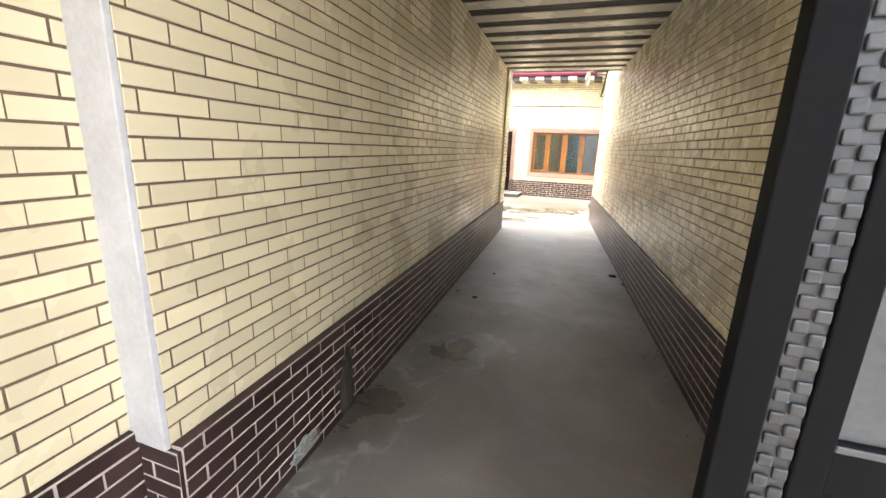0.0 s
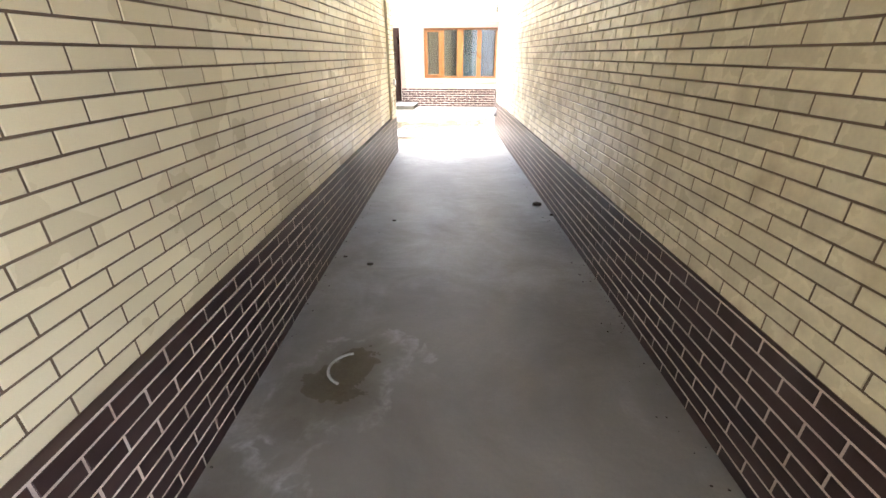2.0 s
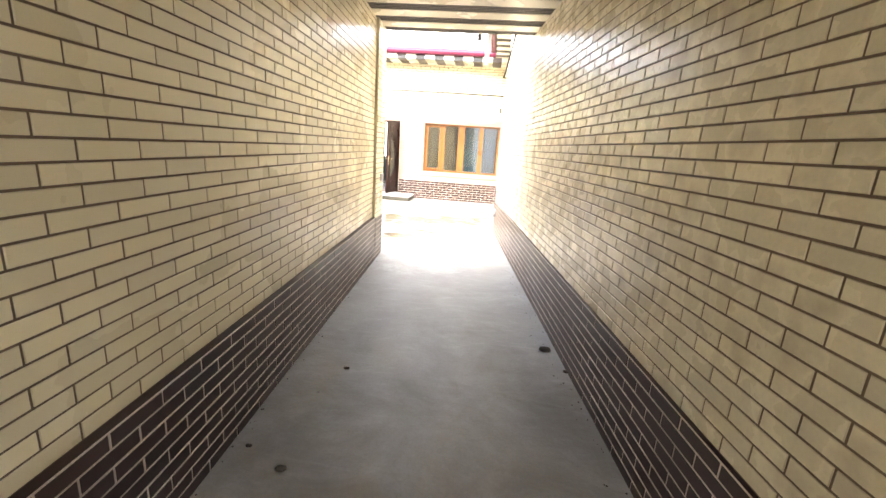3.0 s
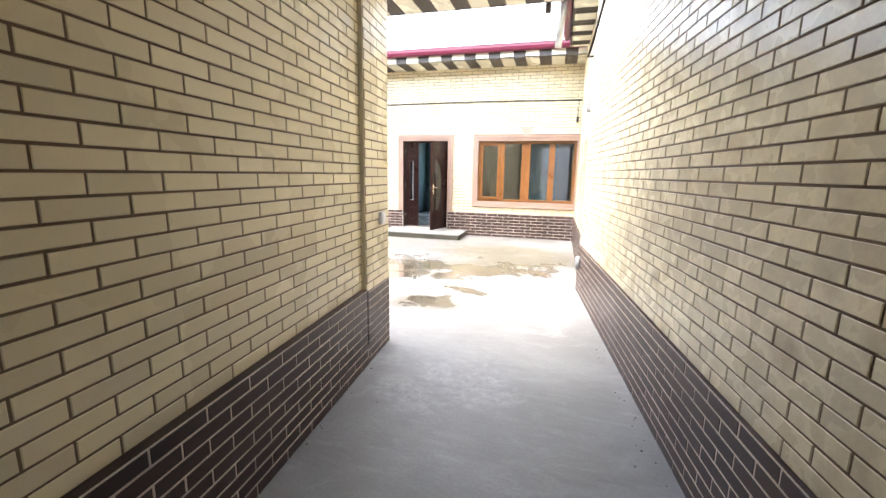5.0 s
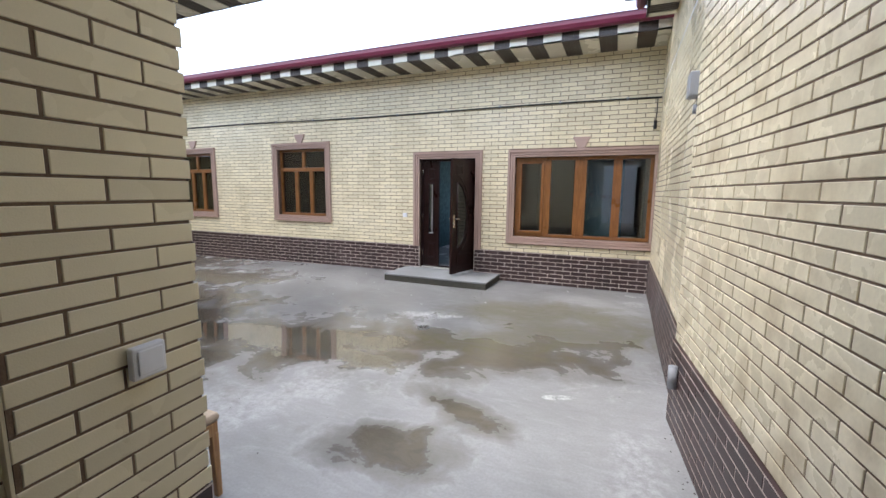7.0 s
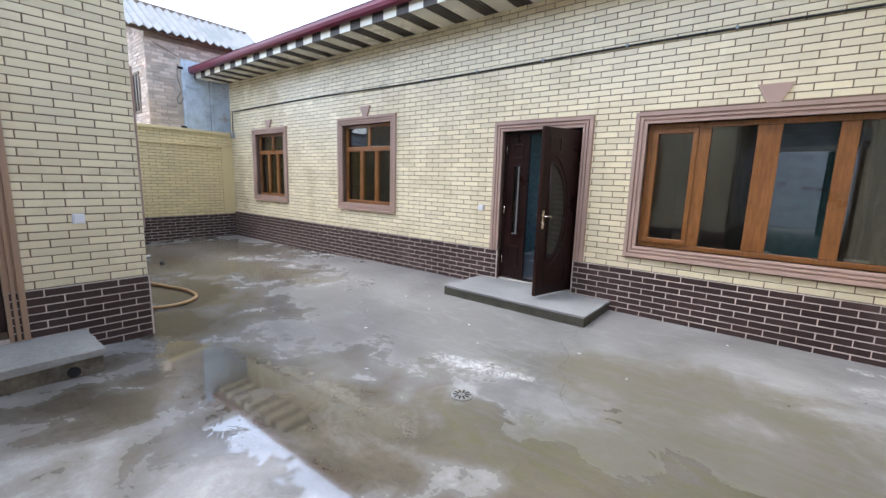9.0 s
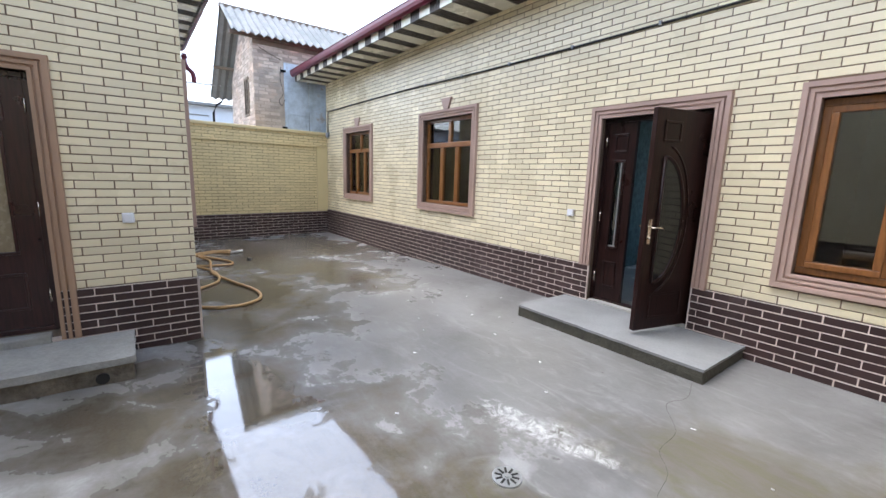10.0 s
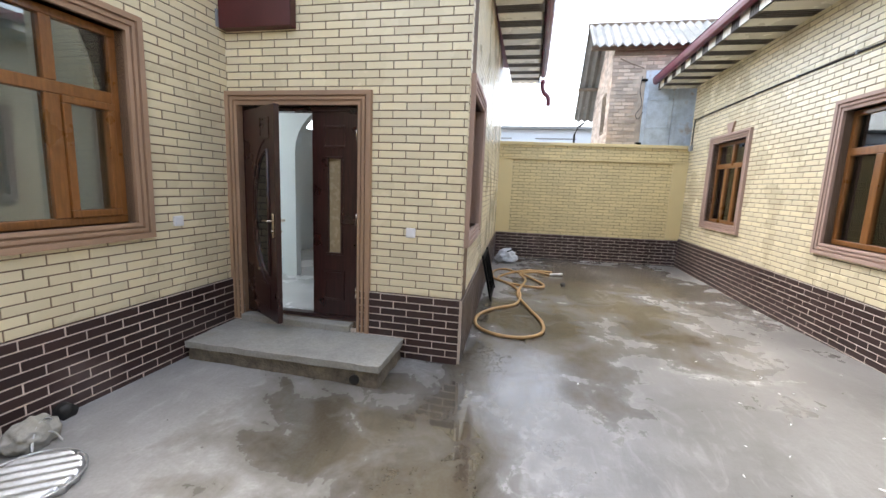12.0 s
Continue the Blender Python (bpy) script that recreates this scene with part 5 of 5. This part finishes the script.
part("nozzle", tube([(-8.05 + 5.5, 11.15 - 10.6, 0.02), (-8.12 + 5.5, 11.38 - 10.6, 0.03)], 0.022, 8), STEEL, hose, "pale metal hose end")


def ladder():
    t = thing("steel_grille", "black steel grille leaning on the plinth", "grille", pose(-6.35, 10.255, 0.0, 13, 0, 2))
    for x in (-0.42, 0.42):
        part("stile", boxes([(x - 0.02, x + 0.02, -0.015, 0.015, 0.0, 0.66)], 0.004), DARK_STEEL, t)
    for z in (0.05, 0.62):
        part("rail", boxes([(-0.42, 0.42, -0.012, 0.012, z - 0.02, z + 0.02)], 0.003), DARK_STEEL, t)
    for k in range(6):
        x = -0.32 + 0.128 * k
        part("bar", tube([(x, 0, 0.05), (x, 0, 0.62)], 0.010, 6), DARK_STEEL, t)


ladder()


lump("cloth_sack", "crumpled white plastic sack by the wall", "sack", SACK, pose(-9.25, 10.28, 0.0), (0.30, 0.22, 0.24), 4.0)
single("sack_tie", tube(smooth_path([(-9.05, 10.30, 0.24), (-8.98, 10.42, 0.30), (-9.02, 10.52, 0.26), (-9.10, 10.56, 0.22)]), 0.015, 6), BLACK, "black strap lying on the sack", "strap")
lump("stone", "small black stone on the wet floor", "stone", BLACK, pose(-7.36, 11.34, floor_height(-7.36, 11.34)), (0.045, 0.04, 0.035), 2.0, sub=3)
single("pipe_stub", tube([(1.752, 9.9, 0.33), (1.752, 9.9, 0.485)], 0.03, 14), GREY_PLASTIC, "grey plastic pipe stub fixed on the plinth", "pipe", smooth=True)
single("pipe_mouth", tube([(-2.24, 7.83, 0.045), (-2.24, 7.905, 0.035)], 0.052, 16), BLACK, "black pipe mouth at the foot of the plinth", "pipe", smooth=True)

# drain in the yard floor
dz = floor_height(-0.78, 11.22)
dr = thing("floor_drain", "round white metal floor drain set in a concrete patch", "drain", pose(-0.78, 11.22, dz))
bm = bmesh.new()
bmesh.ops.create_circle(bm, cap_ends=True, radius=0.08, segments=28)
r = bmesh.ops.extrude_face_region(bm, geom=bm.faces[:])
for q in r["geom"]:
    if isinstance(q, bmesh.types.BMVert):
        q.co.z += 0.010
part("drain_rim", bm, STEEL, dr)
for k in range(10):
    part("slot", boxes([(0.026, 0.066, -0.006, 0.006, 0.0102, 0.0125)]), BLACK, dr).matrix_basis = pose(0, 0, 0, 0, 0, 36 * k)
part("drain_cap", tube([(0, 0, 0.010), (0, 0, 0.018)], 0.014, 10), STEEL, dr)


def stool():
    t = thing("stool", "wooden stool with a beige padded seat", "stool", pose(-0.76, 8.06, 0.0))
    bm = boxes([(-0.21, 0.21, -0.19, 0.19, 0.425, 0.475)], 0.02)
    part("seat", bm, FABRIC, t, "beige upholstered seat", smooth=True)
    for a in ((-0.19, 0.19, -0.185, -0.16), (-0.19, 0.19, 0.16, 0.185), (-0.205, -0.18, -0.16, 0.16), (0.18, 0.205, -0.16, 0.16)):
        part("apron", boxes([(*a, 0.355, 0.425)], 0.004), PALE_WOOD, t)
    for x in (-0.18, 0.18):
        for y in (-0.16, 0.16):
            bm = bmesh.new()
            box(bm, x - 0.02, x + 0.02, y - 0.02, y + 0.02, 0.0, 0.36, 0.004)
            for v in bm.verts:
                if v.co.z < 0.1:
                    v.co.x = x + (v.co.x - x) * 0.75 + 0.012 * (1 if x > 0 else -1)
                    v.co.y = y + (v.co.y - y) * 0.75
            part("leg", bm, PALE_WOOD, t)


stool()


def basin():
    """A round ribbed metal tray with a wire hoop, and a broken concrete lump with wires behind it."""
    t = thing("ribbed_tray", "round ribbed galvanised tray on the floor", "tray", pose(-1.72, 8.34, 0.0))
    bm = bmesh.new()
    n = 40
    rad = 0.22
    grid = {}
    for i in range(n + 1):
        for j in range(n + 1):
            x, y = -rad + 2 * rad * i / n, -rad + 2 * rad * j / n
            if x * x + y * y <= rad * rad * 1.02:
                grid[i, j] = bm.verts.new((x, y, 0.05 + 0.009 * math.sin((x * 0.8 + y * 0.6) * 95)))
    for i in range(n):
        for j in range(n):
            q = [(i, j), (i + 1, j), (i + 1, j + 1), (i, j + 1)]
            if all(k in grid for k in q):
                bm.faces.new([grid[k] for k in q])
    r = bmesh.ops.extrude_face_region(bm, geom=bm.faces[:])
    for v in r["geom"]:
        if isinstance(v, bmesh.types.BMVert):
            v.co.z -= 0.05
    part("tray_body", bm, STEEL, t, smooth=True)
    part("rim", tube([(0.235 * math.cos(k * math.tau / 40), 0.235 * math.sin(k * math.tau / 40), 0.045) for k in range(41)], 0.005, 6), STEEL, t, "thin wire rim", smooth=True)
    lump("rubble", "broken grey concrete lump on the floor", "rubble", STEP, pose(-1.97, 7.99, 0.0), (0.14, 0.10, 0.14), 7.0, amount=0.25)
    single("wire", tube(smooth_path([(-2.08, 8.04, 0.01), (-2.05, 8.02, 0.13), (-1.96, 8.05, 0.12), (-1.90, 8.10, 0.02), (-1.94, 8.06, 0.09), (-2.02, 8.08, 0.07), (-2.04, 8.12, 0.01)]), 0.005, 6), STEEL, "loop of bent pale wire", "wire")


basin()

# dark clods along the foot of the passage walls and a few bits on the floor
rng = random.Random(11)
for x, y, r in ((0.662, 4.36, 0.022), (0.667, 3.378, 0.028), (0.426, 3.50, 0.018), (2.17, 5.0, 0.05), (2.29, 4.67, 0.028), (0.53, 1.19, 0.06)):
    lump("clod", "small dark lump of mortar on the passage floor", "clod", LEAF_LITTER, pose(x, y, floor_height(x, y)), (r, r * 0.7, r * 0.6), x * 7, sub=2)
verts, faces = [], []
for k in range(260):
    s = rng.random()
    if s < 0.6:
        y = rng.uniform(0.4, 9.9)
        x = 2.757 - 0.0987 * y - 0.01 - abs(rng.gauss(0, 0.07))
    elif s < 0.75:
        y = rng.uniform(0.4, 7.6)
        x = 0.575 - 0.0669 * y + abs(rng.gauss(0, 0.04))
    else:
        x, y = rng.uniform(-5, 1.6), rng.uniform(8.2, 13.4)
        if x < -3.2 and y < 10.2:
            continue
    r = rng.uniform(0.002, 0.008)
    z = floor_height(x, y)
    b = len(verts)
    for q in range(6):
        a = q * math.tau / 6
        verts.append((x + r * rng.uniform(0.6, 1.2) * math.cos(a), y + r * rng.uniform(0.6, 1.2) * math.sin(a), z))
    verts.append((x, y, z + r * 0.7))
    faces += [(b + q, b + (q + 1) % 6, b + 6) for q in range(6)]
me = bpy.data.meshes.new("grit")
me.from_pydata(verts, [], faces)
me.materials.append(LEAF_LITTER)
tagged(new("grit", me), "dark crumbs of mortar along the wall foot", "grit", kind="stuff")

lump("tar_smear", "dark tar smear down the passage plinth", "smear", LEAF_LITTER, pose(0.496, 1.05, 0.02, 0, 0, -86.2), (0.07, 0.007, 0.36), 3.0, amount=0.5, freq=2.5)
lump("lime_splash", "white lime splash on the passage plinth", "smear", STEP, pose(0.524, 0.62, 0.05, 0, 0, -86.2), (0.11, 0.005, 0.09), 6.0, amount=0.6, freq=3.5)
single("mortar_ring", tube([(0.91 + 0.15 * math.cos(a), 2.17 + 0.13 * math.sin(a), 0.002) for a in [radians(110 + 8 * k) for k in range(18)]], 0.008, 6), STEP, "pale curved smear of mortar on the passage floor", "mortar")
single("floor_crack", tube(smooth_path([(x, y, floor_height(x, y) - 0.001) for x, y in ((-0.62, 13.05), (-0.55, 12.8), (-0.60, 12.6), (-0.42, 12.35), (-0.40, 12.1), (-0.28, 11.95), (-0.22, 11.7), (-0.05, 11.5))], 4), 0.0016, 5), LEAF_LITTER, "thin dark crack across the concrete floor", "crack")

# white paper and plaster scraps scattered on the yard floor
verts, faces = [], []
for k in range(30):
    x, y = rng.uniform(-5.5, 1.5), rng.uniform(10.2, 13.6)
    if k < 16:
        x, y = rng.uniform(-4.6, -2.2), rng.uniform(12.0, 13.5)
    z = floor_height(x, y) + 0.003
    a, w, h = rng.uniform(0, math.tau), rng.uniform(0.005, 0.02), rng.uniform(0.003, 0.009)
    c, q = math.cos(a), math.sin(a)
    b = len(verts)
    verts += [(x + c * u - q * v, y + q * u + c * v, z + t) for t in (0.0, 0.004) for u, v in ((-w, -h), (w, -h * 0.6), (w * 0.8, h), (-w * 0.7, h * 0.8))]
    faces += [(b + 4, b + 5, b + 6, b + 7)] + [(b + i, b + (i + 1) % 4, b + 4 + (i + 1) % 4, b + 4 + i) for i in range(4)]
me = bpy.data.meshes.new("scraps")
me.from_pydata(verts, [], faces)
me.materials.append(PLASTIC)
tagged(new("scraps", me), "tiny white scraps scattered on the yard floor", "scraps", kind="stuff")


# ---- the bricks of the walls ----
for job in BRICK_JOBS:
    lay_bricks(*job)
